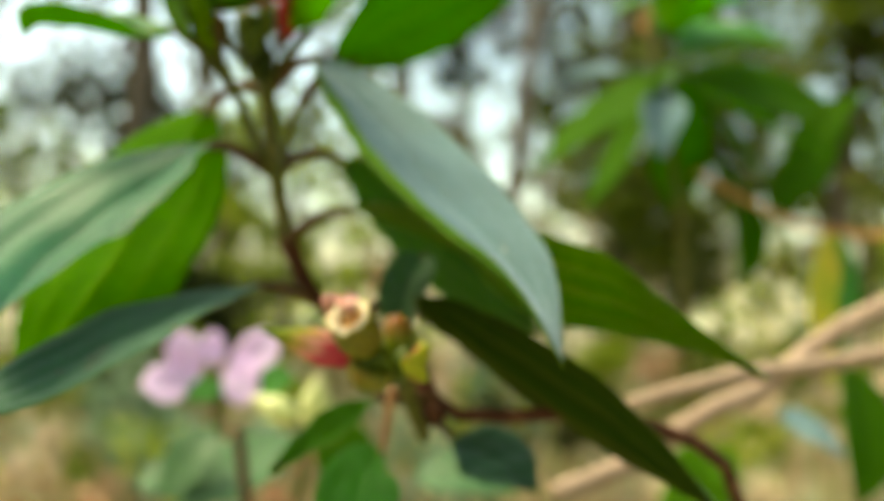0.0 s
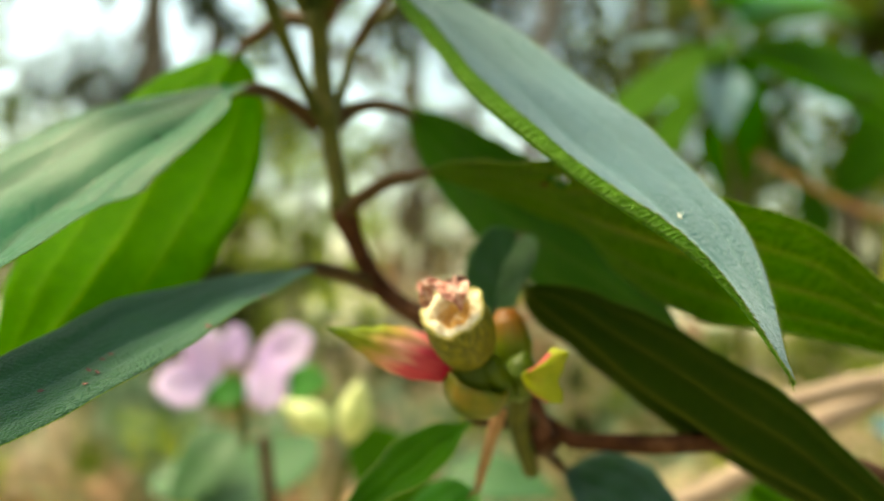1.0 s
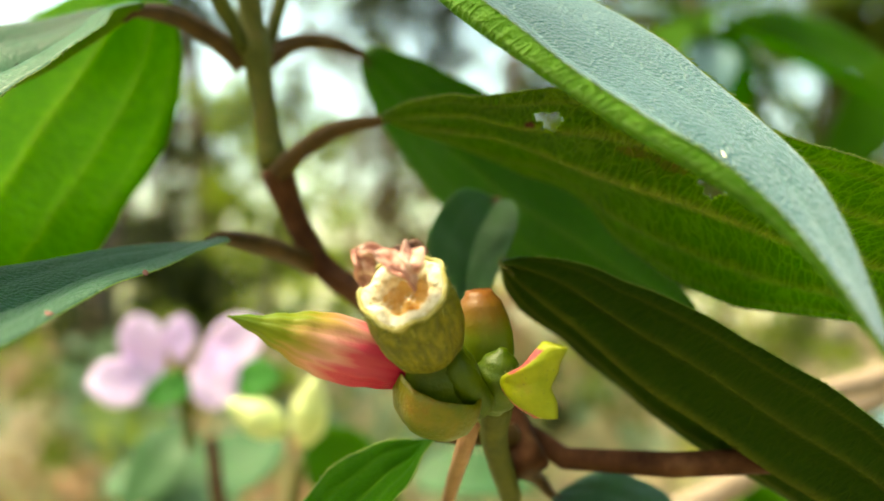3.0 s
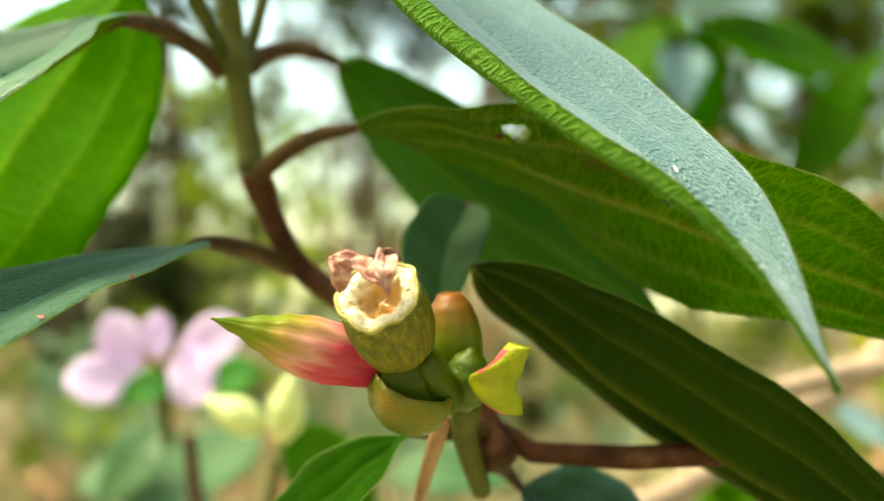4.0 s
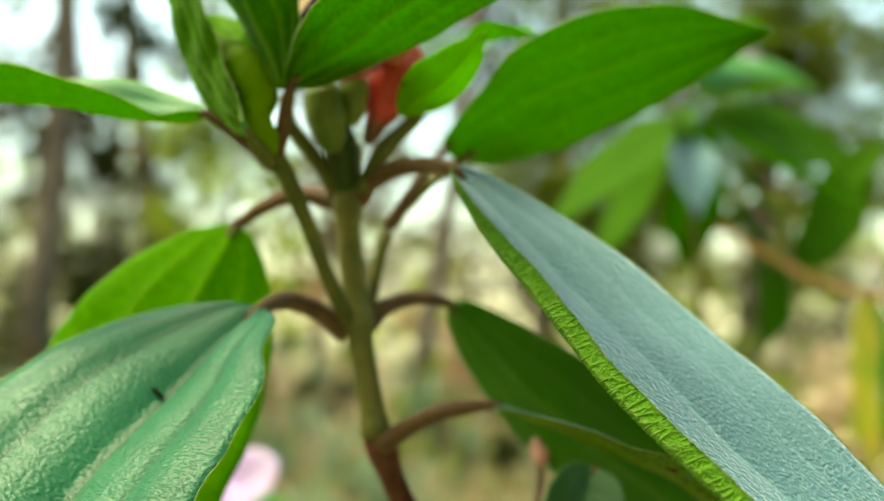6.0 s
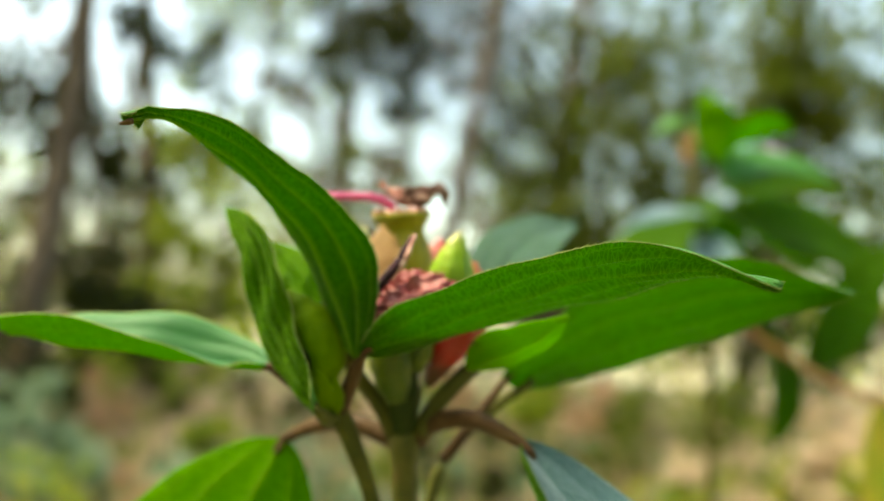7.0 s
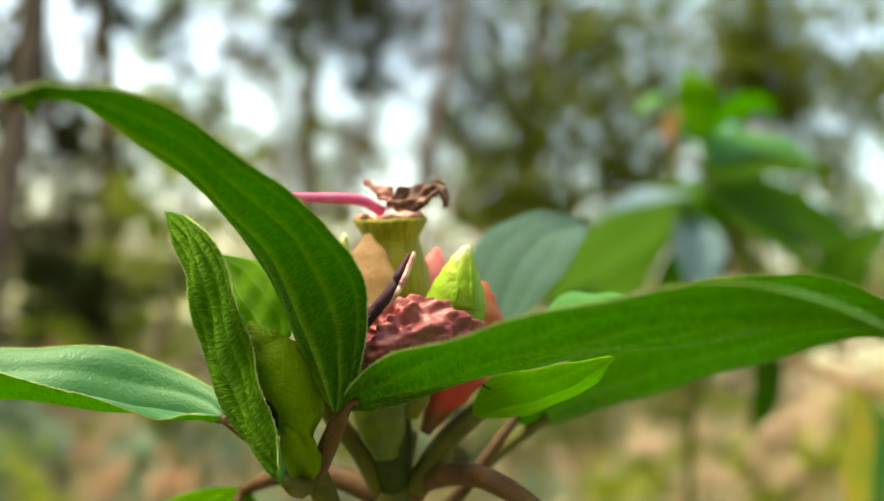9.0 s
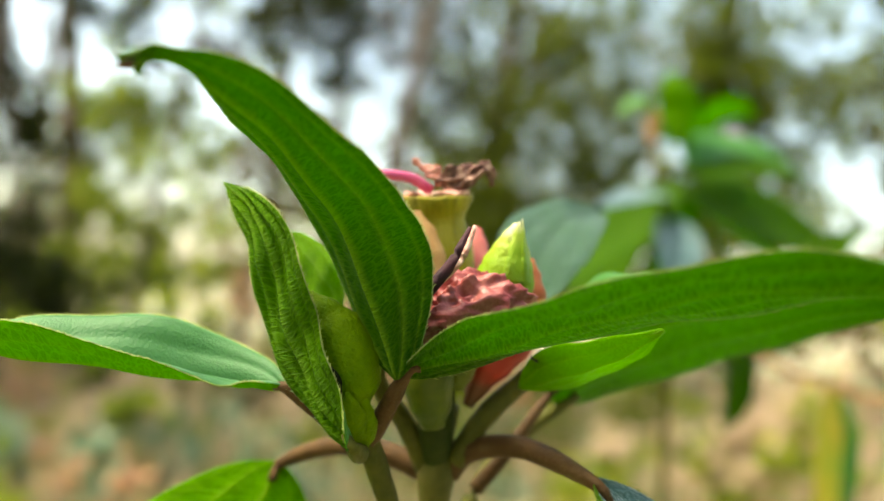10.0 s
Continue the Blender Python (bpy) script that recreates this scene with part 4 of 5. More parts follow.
def flap_blade(left, right, n=36, w=14, thick=0.0008, belly=0.0016):
    """A thick leathery blade between two curved edges, its inner edge lined."""
    la, lb = spline(left, n), spline(right, n)
    face = (lb[n // 2] - la[n // 2]).cross(la[n] - la[0]).normalized()
    if face.y > 0:
        face = -face
    vs, fs, ix = [], [], []
    for lay in (1, -1):
        for i in range(n + 1):
            for j in range(w + 1):
                f = j / w
                e = math.sin(math.pi * f) ** 0.5 * math.sin(math.pi * (0.04 + 0.92 * i / n)) ** 0.5
                vs.append(la[i].lerp(lb[i], f) + face * (belly * math.sin(math.pi * f) * math.sin(math.pi * i / n) + lay * thick * (0.25 + 0.75 * e) + 0.00010 * math.sin(i * 0.45 + 4 * f)))
    o = (n + 1) * (w + 1)
    q = lambda i, j: i * (w + 1) + j
    for i in range(n):
        for j in range(w):
            f = (q(i, j), q(i + 1, j), q(i + 1, j + 1), q(i, j + 1))
            red = 1 if (j < 7 and 1 < i < 14) or (j < 5 and i > 21) else 0
            fs += [f, tuple(v + o for v in f[::-1])]
            ix += [red, 1]
    rim = [q(i, 0) for i in range(n)] + [q(n, j) for j in range(w)] + [q(i, w) for i in range(n, 0, -1)] + [q(0, j) for j in range(w, 0, -1)]
    for a, c in zip(rim, rim[1:] + rim[:1]):
        fs.append((a, a + o, c + o, c))
        ix.append(0)
    fl = obj("flap", vs, fs, [M_LOBE, M_REDFLAP], pod, "yellow-green leathery flap lined with red", idx=ix)
    return hairy(fl, 120, 0.0003, M_FUZZ, 71)


flap_blade([(0.0111, 0.1467, 1.0063), (0.0098, 0.1483, 1.0043), (0.0084, 0.1518, 1.0027), (0.0092, 0.1493, 1.0011), (0.0105, 0.1479, 1.0001)],
           [(0.0125, 0.1452, 1.0059), (0.0121, 0.1463, 1.0042), (0.0116, 0.1468, 1.0028), (0.0119, 0.1469, 1.0014), (0.0121, 0.1469, 1.0002)])

# ---- the upper cluster ----
leaf(shrub, [(-0.0386, 0.1762, 1.0647), (-0.0450, 0.1795, 1.0646), (-0.0643, 0.1767, 1.0664), (-0.0745, 0.1872, 1.0668)], (0.13, -0.50, 0.78), (-0.11, 0.19, 0.87), 0.0056, (0.65, 0.68), (-0.2, -0.2), mats=(M_PALETOP, M_YUNDER), label="fresh green leaf spread flat from the shoot", nl=60,
     stalk=[(-0.0316, 0.1783, 1.0593), (-0.0348, 0.1777, 1.0621)], seed=21, stalk_r=0.0009)
leaf(shrub, [(-0.0284, 0.1718, 1.0672), (-0.0182, 0.1638, 1.0722), (-0.0089, 0.1556, 1.0760), (-0.0014, 0.1487, 1.0772), (0.0047, 0.1442, 1.0755)], (-0.2, 0.42, 0.88), (0.3, 0.0, 0.95), 0.0072, 0.08, (-0.2, -0.2), groove=0.0004, mats=(M_YTOP, M_ARCHUNDER), label="bright green leaf arching out over the shoot", nl=60,
     stalk=[(-0.0316, 0.1783, 1.0593), (-0.0303, 0.1767, 1.0615)], seed=22, stalk_r=0.0009)
leaf(shrub, [(-0.0292, 0.1715, 1.0667), (-0.0339, 0.1708, 1.0774), (-0.0392, 0.1650, 1.0838), (-0.0459, 0.1569, 1.0878), (-0.0497, 0.1521, 1.0867)], (0.58, 0.73, 0.43), (0.54, 0.71, 0.31), 0.0070, (0.07, 0.41), (0.2, 0.2), peak=0.38, groove=0.00042, mats=(M_YTOP, M_MIDUNDER), label="upright green leaf with an arching reddish tip", nl=64, seed=23)
leaf(shrub, [(-0.0326, 0.1701, 1.0609), (-0.0382, 0.1728, 1.0687), (-0.0417, 0.1746, 1.0786), (-0.0462, 0.1794, 1.0831)], (0.27, 0.51, 0.63), (0.16, 0.90, 0.27), 0.0031, (-0.12, 0.08), (0.2, 0.2), peak=0.45, groove=0.0004, wave=0.0007, mats=(M_YTOP, M_BUMPY), label="young folded leaf clasping a bud", seed=24,
     stalk=[(-0.0316, 0.1783, 1.0593), (-0.0318, 0.1742, 1.0596)], stalk_r=0.0009, stalk_mat=M_GREENSTALK)
leaf(shrub, [(-0.0098, 0.1918, 1.0637), (0.0026, 0.1947, 1.0718), (0.0219, 0.1882, 1.0780), (0.0323, 0.1811, 1.0782)], (-0.17, 0.62, 0.65), (-0.24, 0.76, 0.54), 0.0112, (0.02, -0.24), (0, 0), mats=(M_YTOP, M_ARCHUNDER), label="light green leaf lifted to one side", nl=60, seed=25,
     stalk=[(-0.0173, 0.1919, 1.0529), (-0.0143, 0.1905, 1.0575)], stalk_r=0.0008)
leaf(shrub, [(-0.0163, 0.1795, 1.0658), (-0.0115, 0.1746, 1.0683), (-0.0090, 0.1712, 1.0702), (-0.0066, 0.1684, 1.0727)], (-0.05, 0.58, 0.60), (-0.1, 0.4, 0.75), 0.0036, (0.15, 0.5), (0, 0), groove=0.0001, wave=0.0002, mats=(M_LITLEAF, M_LITLEAF), label="small young leaf among the buds", seed=26, hairs=False)
leaf(shrub, [(-0.0119, 0.1964, 1.0720), (-0.0087, 0.2037, 1.0797), (-0.0026, 0.2128, 1.0861), (0.0063, 0.2238, 1.0896)], (-0.3, -0.6, 0.75), (0.2, -0.4, 0.9), 0.0065, 0.2, (0, 0), label="blue-green young leaf behind the buds", seed=27, hairs=False, mats=(M_TOP, M_YUNDER))
leaf(shrub, [(-0.0093, 0.1860, 1.0730), (-0.0062, 0.1836, 1.0756), (-0.0032, 0.1812, 1.0765), (0.0010, 0.1788, 1.0757)], (-0.2, -0.3, 0.9), (0.1, -0.3, 0.9), 0.0045, 0.3, (0, 0), label="small curled green leaf", seed=28, hairs=False, mats=(M_YTOP, M_YUNDER))
leaf(shrub, [(-0.0351, 0.1815, 1.0709), (-0.0375, 0.1826, 1.0735), (-0.0396, 0.1837, 1.0759), (-0.0425, 0.1857, 1.0795)], (0.3, 0.9, 0.1), (0.3, 0.9, 0.2), 0.0040, 0.2, (0, 0), mats=(M_LITLEAF, M_LITLEAF), label="bright young leaf behind the bud", seed=29, hairs=False, nl=24, nw=12, blunt=0.5)
hairy(spindle("bud", (-0.0318, 0.1752, 1.0634), (-0.0374, 0.1745, 1.0736), [0.0008, 0.0023, 0.0029, 0.0030, 0.0026, 0.0016, 0.0003], M_BELLY, shrub, "plump green hairy bud", 28, 26, bend=(0.0008, 0, 0.0003)), 420, 0.0003, M_FUZZ, seed=3)
for k, (x, y) in enumerate(((-0.0334, 0.1722), (-0.0316, 0.1736))):
    spindle("bud_scale", (-0.0317, 0.1765, 1.0598), (x, y, 1.0652 - 0.0006 * k), [0.0009, 0.0014, 0.0014, 0.0009, 0.0002], M_BELLY, shrub, "green scale at the foot of the bud", 14, 14, 0.5)
spindle("red_bud", (-0.0203, 0.1850, 1.0630), (-0.0144, 0.1840, 1.0775), [0.0006, 0.0014, 0.0025, 0.0034, 0.0035, 0.0026, 0.0004], M_RED, shrub, "smooth red bud", 28, 24)
tube("slit", [(-0.0350, 0.1712, 1.0674), (-0.0343, 0.1710, 1.0665), (-0.0339, 0.1713, 1.0651)], [0.0001, 0.00026, 0.0001], M_SLIT, shrub, "dark slit in the green bud", 12, 7)
spindle("green_bud", (-0.0222, 0.1826, 1.0650), (-0.0218, 0.1810, 1.0728), [0.0010, 0.0018, 0.0020, 0.0016, 0.0004], M_NECK, shrub, "lime-green flower bud", 18, 18)
hairy(tube("shoot", [(-0.0238, 0.1871, 1.0555), (-0.0269, 0.1848, 1.0611), (-0.0300, 0.1826, 1.0650), (-0.0303, 0.1814, 1.0683)], [0.0010, 0.0010, 0.0010, 0.0009], M_GREENSTALK, shrub, "green side shoot", 18, 9), 260, 0.0006, seed=63)
hairy(tube("shoot", [(-0.0211, 0.1858, 1.0569), (-0.0182, 0.1853, 1.0621), (-0.0132, 0.1847, 1.0673)], [0.0011, 0.0012, 0.0010], M_GREENSTALK, shrub, "dark green side shoot", 18, 9), 260, 0.0006, seed=63)
LIME = spindle("lime_bud", (-0.0190, 0.1792, 1.0738), (-0.0185, 0.1768, 1.0816), [0.0024, 0.0029, 0.0029, 0.0025, 0.0019, 0.0012, 0.0003], M_LIME, shrub, "lime-green bristly bud tip", 20, 18)
hairy(LIME, 700, 0.0007, M_PALEHAIR, seed=13, radius=0.00007)
for k, a in enumerate((-0.9, 0.1, 1.0)):
    spindle("bud_scale", (-0.0186 + 0.0018 * math.sin(a), 0.1775 - 0.0018 * math.cos(a), 1.0758), (-0.0184 + 0.0004 * math.sin(a), 0.1767 - 0.0004 * math.cos(a), 1.0815 + 0.0003 * k), [0.0010, 0.0012, 0.0009, 0.0005, 0.0001], M_LIME, shrub, "overlapping pale-tipped bud scale", 14, 12, 0.3, face=(math.sin(a), -math.cos(a), 0.25))
spindle("sepal", (-0.0172, 0.1794, 1.0722), (-0.0160, 0.1800, 1.0786), [0.0012, 0.0022, 0.0024, 0.0015, 0.0004], M_ORANGERED, shrub, "orange-red papery sepal beside the lime bud", 18, 18, 0.4)
RC = Vector((-0.0252, 0.1850, 1.0846))
RB = Vector((-0.0239, 0.1864, 1.0741))
hairy(lathe("upper_pod", RB, RC, [(0.0, 0.0026), (0.12, 0.0034), (0.3, 0.0038), (0.5, 0.0036), (0.66, 0.0031), (0.76, 0.0028), (0.82, 0.0029), (0.88, 0.0033), (0.96, 0.0037), (1.0, 0.0037), (0.99, 0.0031), (0.93, 0.0024)], M_UPPERPOD, shrub, "yellow-olive pod with a dry rim", 44, 0.012, 11), 700, 0.0008, M_PALEHAIR, seed=12, radius=0.00007)
lathe("pod_rim", RB, RC, [(0.96, 0.0031), (1.01, 0.0034), (1.035, 0.0034), (1.02, 0.0028), (0.96, 0.0022)], M_DRY, shrub, "dry papery pod rim", 44, 0.04, 12)
for k, (pa, pb, pc, pd, w) in enumerate([
    ((-0.0258, 0.1840, 1.0854), (-0.0238, 0.1832, 1.0865), (-0.0219, 0.1830, 1.0876), (-0.0202, 0.1831, 1.0871), 0.0010),
    ((-0.0248, 0.1837, 1.0851), (-0.0226, 0.1826, 1.0862), (-0.0208, 0.1826, 1.0873), (-0.0197, 0.1830, 1.0859), 0.0008),
    ((-0.0247, 0.1844, 1.0856), (-0.0261, 0.1845, 1.0866), (-0.0272, 0.1846, 1.0873), (-0.0282, 0.1849, 1.0880), 0.0009),
    ((-0.0233, 0.1836, 1.0851), (-0.0216, 0.1837, 1.0867), (-0.0211, 0.1839, 1.0880), (-0.0201, 0.1838, 1.0880), 0.0007),
]):
    leaf(shrub, [pa, pb, pc, pd], (0, -0.7, 0.7), (0.4, -0.7, 0.5), w, 0.5, (0.8, 0.8), mats=((M_DRYBROWN, M_DRYBROWN) if k != 2 else (M_DRY, M_DRY)), nl=24, nw=10, groove=0.0001, wave=0.0005, hairs=False, seed=320 + k, name="dry_remnant", label="shrivelled brown bristly flower remnant")
    hairy(shrub.children[-1], 140, 0.0009, M_RIM, 40 + k, 0.00006)
spindle("sepal", (-0.0264, 0.1807, 1.0734), (-0.0275, 0.1825, 1.0825), [0.0012, 0.0024, 0.0026, 0.0019, 0.0004], M_ORANGE, shrub, "orange papery sepal", 18, 18, 0.35)
spindle("sepal", (-0.0209, 0.1871, 1.0742), (-0.0198, 0.1896, 1.0820), [0.0012, 0.0020, 0.0021, 0.0015, 0.0004], M_PINKSEPAL, shrub, "pink papery sepal", 18, 18, 0.35)
crumple("wilted_flower", (-0.0235, 0.1738, 1.0724), (0.0043, 0, 0.0007), (0, 0.0021, 0), (-0.0004, 0, 0.0026), M_WILT, shrub, "wilted dark red crumpled petals", 4.3, 0.48)
tube("stamen", [(-0.0273, 0.1715, 1.0696), (-0.0277, 0.1711, 1.0708), (-0.0279, 0.1713, 1.0717)], [0.0001, 0.0003, 0.0002], M_LIME, shrub, "pale yellow torn petal base", 10, 7)
tube("stamen", [(-0.0282, 0.1712, 1.0727), (-0.0270, 0.1708, 1.0748), (-0.0253, 0.1706, 1.0772), (-0.0240, 0.1709, 1.0803)], [0.0004, 0.00055, 0.00058, 0.0005, 0.0002], M_DARKSTAMEN, shrub, "dark purple dried stamen", 18, 8)
tube("stamen", [(-0.0260, 0.1706, 1.0754), (-0.0246, 0.1703, 1.0775), (-0.0236, 0.1707, 1.0805)], [0.0001, 0.00034, 0.0002], M_DRY, shrub, "pale dry edge of the stamen", 12, 6)
tube("style", [(-0.0262, 0.1845, 1.0850), (-0.0290, 0.1829, 1.0859), (-0.0382, 0.1779, 1.0852), (-0.0424, 0.1731, 1.0872), (-0.0442, 0.1701, 1.0897)], [0.0006, 0.0005, 0.0004, 0.0004, 0.0002], M_STYLE, shrub, "pink curved flower style", 26, 8)

spindle("receptacle", (-0.0226, 0.1871, 1.0544), (-0.0244, 0.1827, 1.0677), [0.0014, 0.0015, 0.0018, 0.0021, 0.0020, 0.0010], M_SHADEGREEN, shrub, "green base of the flower cluster, shade in its dark colour", 22, 24)

hairy(spindle("lime_bud", (-0.0305, 0.1884, 1.0747), (-0.0298, 0.1868, 1.0827), [0.0012, 0.0017, 0.0018, 0.0014, 0.0008, 0.0002], M_LIME, shrub, "pale lime bud behind the orange sepal", 16, 16), 200, 0.0005, seed=14)

spindle("green_bud", (-0.0243, 0.1812, 1.0612), (-0.0262, 0.1800, 1.0706), [0.0012, 0.0022, 0.0026, 0.0023, 0.0006], M_NECK, shrub, "dark green flower bud", 18, 18)

TIP, BACK = Vector((-0.0497, 0.1521, 1.0867)), Vector((-0.0459, 0.1569, 1.0878))
spindle("leaf_tip", TIP + (BACK - TIP).normalized() * 0.0009, TIP + (TIP - BACK).normalized() * 0.0002 + Vector((0, 0, -0.0003)), [0.0003, 0.00032, 0.0002, 0.0001], M_PETIOLE, shrub, "reddish dry leaf tip", 10, 8)
spindle("dry_stamen", (-0.0143, 0.1769, 1.0685), (-0.0161, 0.1770, 1.0690), [0.0001, 0.0003, 0.00022, 0.0001], M_DARKSTAMEN, shrub, "tiny black dried stamen on the leaf", 8, 7)

# ---- twigs behind the shrub ----
def twig(pts, radii, mat, label, seed):
    e = thing("twig", label, "twig")
    tube("twig_wood", pts, radii, mat, e, "", 60, 10, 0.12, seed)
    return e


twig([(0.0443, 0.2647, 0.9535), (0.0670, 0.2751, 0.9595), (0.0943, 0.2853, 0.9734), (0.1159, 0.2957, 0.9802), (0.1448, 0.3058, 0.9982), (0.1775, 0.3161, 1.0116)], [0.0032, 0.0034, 0.0036, 0.0036, 0.004], M_TWIG, "tan dead twig behind the shrub leaves", 31)
twig([(0.0619, 0.2440, 0.9825), (0.0840, 0.2494, 0.9876), (0.1014, 0.2548, 0.9901), (0.1276, 0.2604, 0.9928), (0.1632, 0.2662, 0.9989)], [0.0022, 0.0026, 0.0026, 0.0028], M_TWIG, "thin tan twig crossing behind the leaves", 32)

# ---- sister shrub to one side ----
sister = thing("shrub", "out-of-focus green shrub with a rusty branch and yellowing leaf", "shrub")
tube("stem", [(0.16, 0.56, -0.03), (0.17, 0.55, 0.4), (0.16, 0.53, 0.8), (0.145, 0.505, 1.05), (0.13, 0.495, 1.13), (0.125, 0.494, 1.165)], [0.006, 0.005, 0.004, 0.003, 0.0024, 0.002], M_STEM, sister, "", 50, 10)
tube("branch", [(0.1500, 0.492, 1.0800), (0.1603, 0.4913, 1.0742), (0.1935, 0.4884, 1.0546), (0.2119, 0.4777, 1.0457), (0.2462, 0.4661, 1.0388), (0.30, 0.50, 1.02), (0.33, 0.55, 0.6), (0.33, 0.56, -0.03)], [0.0015, 0.0026, 0.0030, 0.0032, 0.0034, 0.004], M_RUST, sister, "rusty brown bare branch", 60, 10)
SIS = [
    # base, two points of the midrib, tip, half width, upper side, kind of leaf
    ((0.1393, 0.4912, 1.1426), (0.1523, 0.4789, 1.1225), (0.1786, 0.4672, 1.1045), (0.2169, 0.4545, 1.0803), 0.022, (0.2, -0.2, 0.9), 1),
    ((0.1377, 0.4913, 1.1454), (0.1663, 0.4861, 1.1498), (0.1888, 0.4837, 1.1512), (0.2091, 0.4820, 1.1439), 0.014, (0.0, -0.5, 0.8), 1),
    ((0.1365, 0.4915, 1.1424), (0.1053, 0.4742, 1.1134), (0.0792, 0.4577, 1.0950), (0.0530, 0.4515, 1.0732), 0.021, (-0.2, -0.4, 0.8), 1),
    ((0.1301, 0.4857, 1.1327), (0.1016, 0.4437, 1.1257), (0.0798, 0.4161, 1.1182), (0.0619, 0.3982, 1.1108), 0.0075, (0.0, -0.5, 0.8), 0),
    ((0.1324, 0.4760, 1.1209), (0.1232, 0.4526, 1.1055), (0.1199, 0.4435, 1.0949), (0.1181, 0.4345, 1.0776), 0.0125, (0.05, -0.8, 0.6), 0),
    ((0.1339, 0.4909, 1.1594), (0.1258, 0.4988, 1.1763), (0.1195, 0.4991, 1.1831), (0.1057, 0.5010, 1.1735), 0.011, (0.0, -0.3, 0.9), 3),
    ((0.1367, 0.4906, 1.1596), (0.1399, 0.4971, 1.1815), (0.1365, 0.4970, 1.1900), (0.1366, 0.5063, 1.2043), 0.011, (0.1, 0.9, 0.3), 3),
    ((0.1381, 0.4904, 1.1597), (0.1548, 0.4959, 1.1766), (0.1688, 0.4941, 1.1833), (0.1808, 0.4931, 1.1783), 0.012, (0.0, 0.5, 0.9), 3),
    ((0.1401, 0.4907, 1.1512), (0.1660, 0.5054, 1.1645), (0.1899, 0.5031, 1.1630), (0.2112, 0.5013, 1.1554), 0.013, (0.1, -0.6, 0.7), 3),
    ((0.1409, 0.4912, 1.1399), (0.1730, 0.5080, 1.1053), (0.1926, 0.5074, 1.0797), (0.2031, 0.5076, 1.0565), 0.020, (0.6, -0.4, 0.6), 1),
    ((0.1352, 0.4918, 1.1395), (0.1171, 0.5140, 1.0988), (0.1009, 0.5170, 1.0739), (0.0901, 0.5190, 1.0583), 0.020, (-0.6, -0.4, 0.6), 1),
    ((0.1417, 0.4995, 1.1351), (0.1472, 0.5206, 1.1070), (0.1498, 0.5317, 1.0826), (0.1484, 0.5332, 1.0576), 0.024, (0.1, -0.8, 0.5), 1),
    ((0.1446, 0.4992, 1.1352), (0.2087, 0.5231, 1.1300), (0.2400, 0.5305, 1.1200), (0.2603, 0.5295, 1.1022), 0.022, (0.1, -0.8, 0.5), 1),
    ((0.1590, 0.4989, 1.0919), (0.1814, 0.5088, 1.0620), (0.1875, 0.5095, 1.0370), (0.1811, 0.5107, 1.0122), 0.017, (0.3, -0.6, 0.6), 1),
    ((0.1953, 0.4983, 1.0551), (0.2189, 0.5060, 1.0835), (0.2337, 0.5142, 1.1100), (0.2593, 0.5119, 1.1321), 0.015, (0.2, -0.6, 0.7), 1),
    ((0.2232, 0.4870, 1.0484), (0.2263, 0.4775, 1.0305), (0.2247, 0.4687, 1.0021), (0.2173, 0.4601, 0.9752), 0.008, (0.3, -0.9, 0.3), 3),
    ((0.2190, 0.4760, 1.0470), (0.2129, 0.4668, 1.0250), (0.2054, 0.4578, 0.9950), (0.2065, 0.4492, 0.9606), 0.0095, (0.3, -0.9, 0.3), 2),
    ((0.1445, 0.3573, 0.9609), (0.1537, 0.3577, 0.9575), (0.1605, 0.3581, 0.9541), (0.1719, 0.3588, 0.9449), 0.010, (0.1, -0.5, 0.8), 0),
    ((0.1295, 0.3676, 0.9452), (0.1148, 0.3574, 0.9382), (0.1102, 0.3577, 0.9290), (0.0918, 0.3576, 0.9177), 0.014, (0.1, -0.5, 0.8), 1),
    ((0.1860, 0.3877, 0.9809), (0.1886, 0.3785, 0.9624), (0.1860, 0.3692, 0.9451), (0.1764, 0.3597, 0.9244), 0.016, (0.4, -0.6, 0.6), 1),
]
for k, (a, b, c, d, hw, nn, kind) in enumerate(SIS):
    mm = ((M_BLUE, M_UNDER), (M_SIS, M_MIDUNDER), (M_YELLOW, M_YELLOW), (M_YTOP, M_YUNDER))[kind]
    leaf(sister, [a, b, c, d], nn, nn, hw, 0.15, (0, 0), mats=mm, nl=18, nw=10, seed=100 + k, hairs=False, thick=0.0006, groove=0.0006, label="yellowing leaf" if kind == 2 else "")
spindle("bud", (0.1248, 0.4943, 1.160), (0.1235, 0.4943, 1.178), [0.002, 0.004, 0.004, 0.002], M_RUST, sister, "rust-coloured bud", 12, 12)
spindle("flower_remnant", (0.1681, 0.5202, 1.1677), (0.1876, 0.5178, 1.1739), [0.002, 0.006, 0.006, 0.002], M_PETAL, sister, "faded lilac petals", 12, 12, 0.6)

# ---- pink-flowered shrub behind, low down ----
flower_shrub = thing("shrub", "low shrub with a lilac five-petalled flower and pale buds", "shrub")
tube("stem", [(-0.07, 0.36, -0.03), (-0.068, 0.35, 0.5), (-0.06, 0.335, 0.85), (-0.066, 0.322, 0.962)], [0.005, 0.004, 0.003, 0.002], M_BARK, flower_shrub, "", 40, 10)
tube("stem", [(-0.062, 0.335, 0.86), (-0.045, 0.31, 0.92), (-0.034, 0.29, 0.962)], [0.0022, 0.002, 0.0014], M_GREENSTALK, flower_shrub, "", 20, 8)
flower = thing("flower", "", "")
flower.parent = flower_shrub
FC = Vector((-0.0755, 0.318, 0.9810))


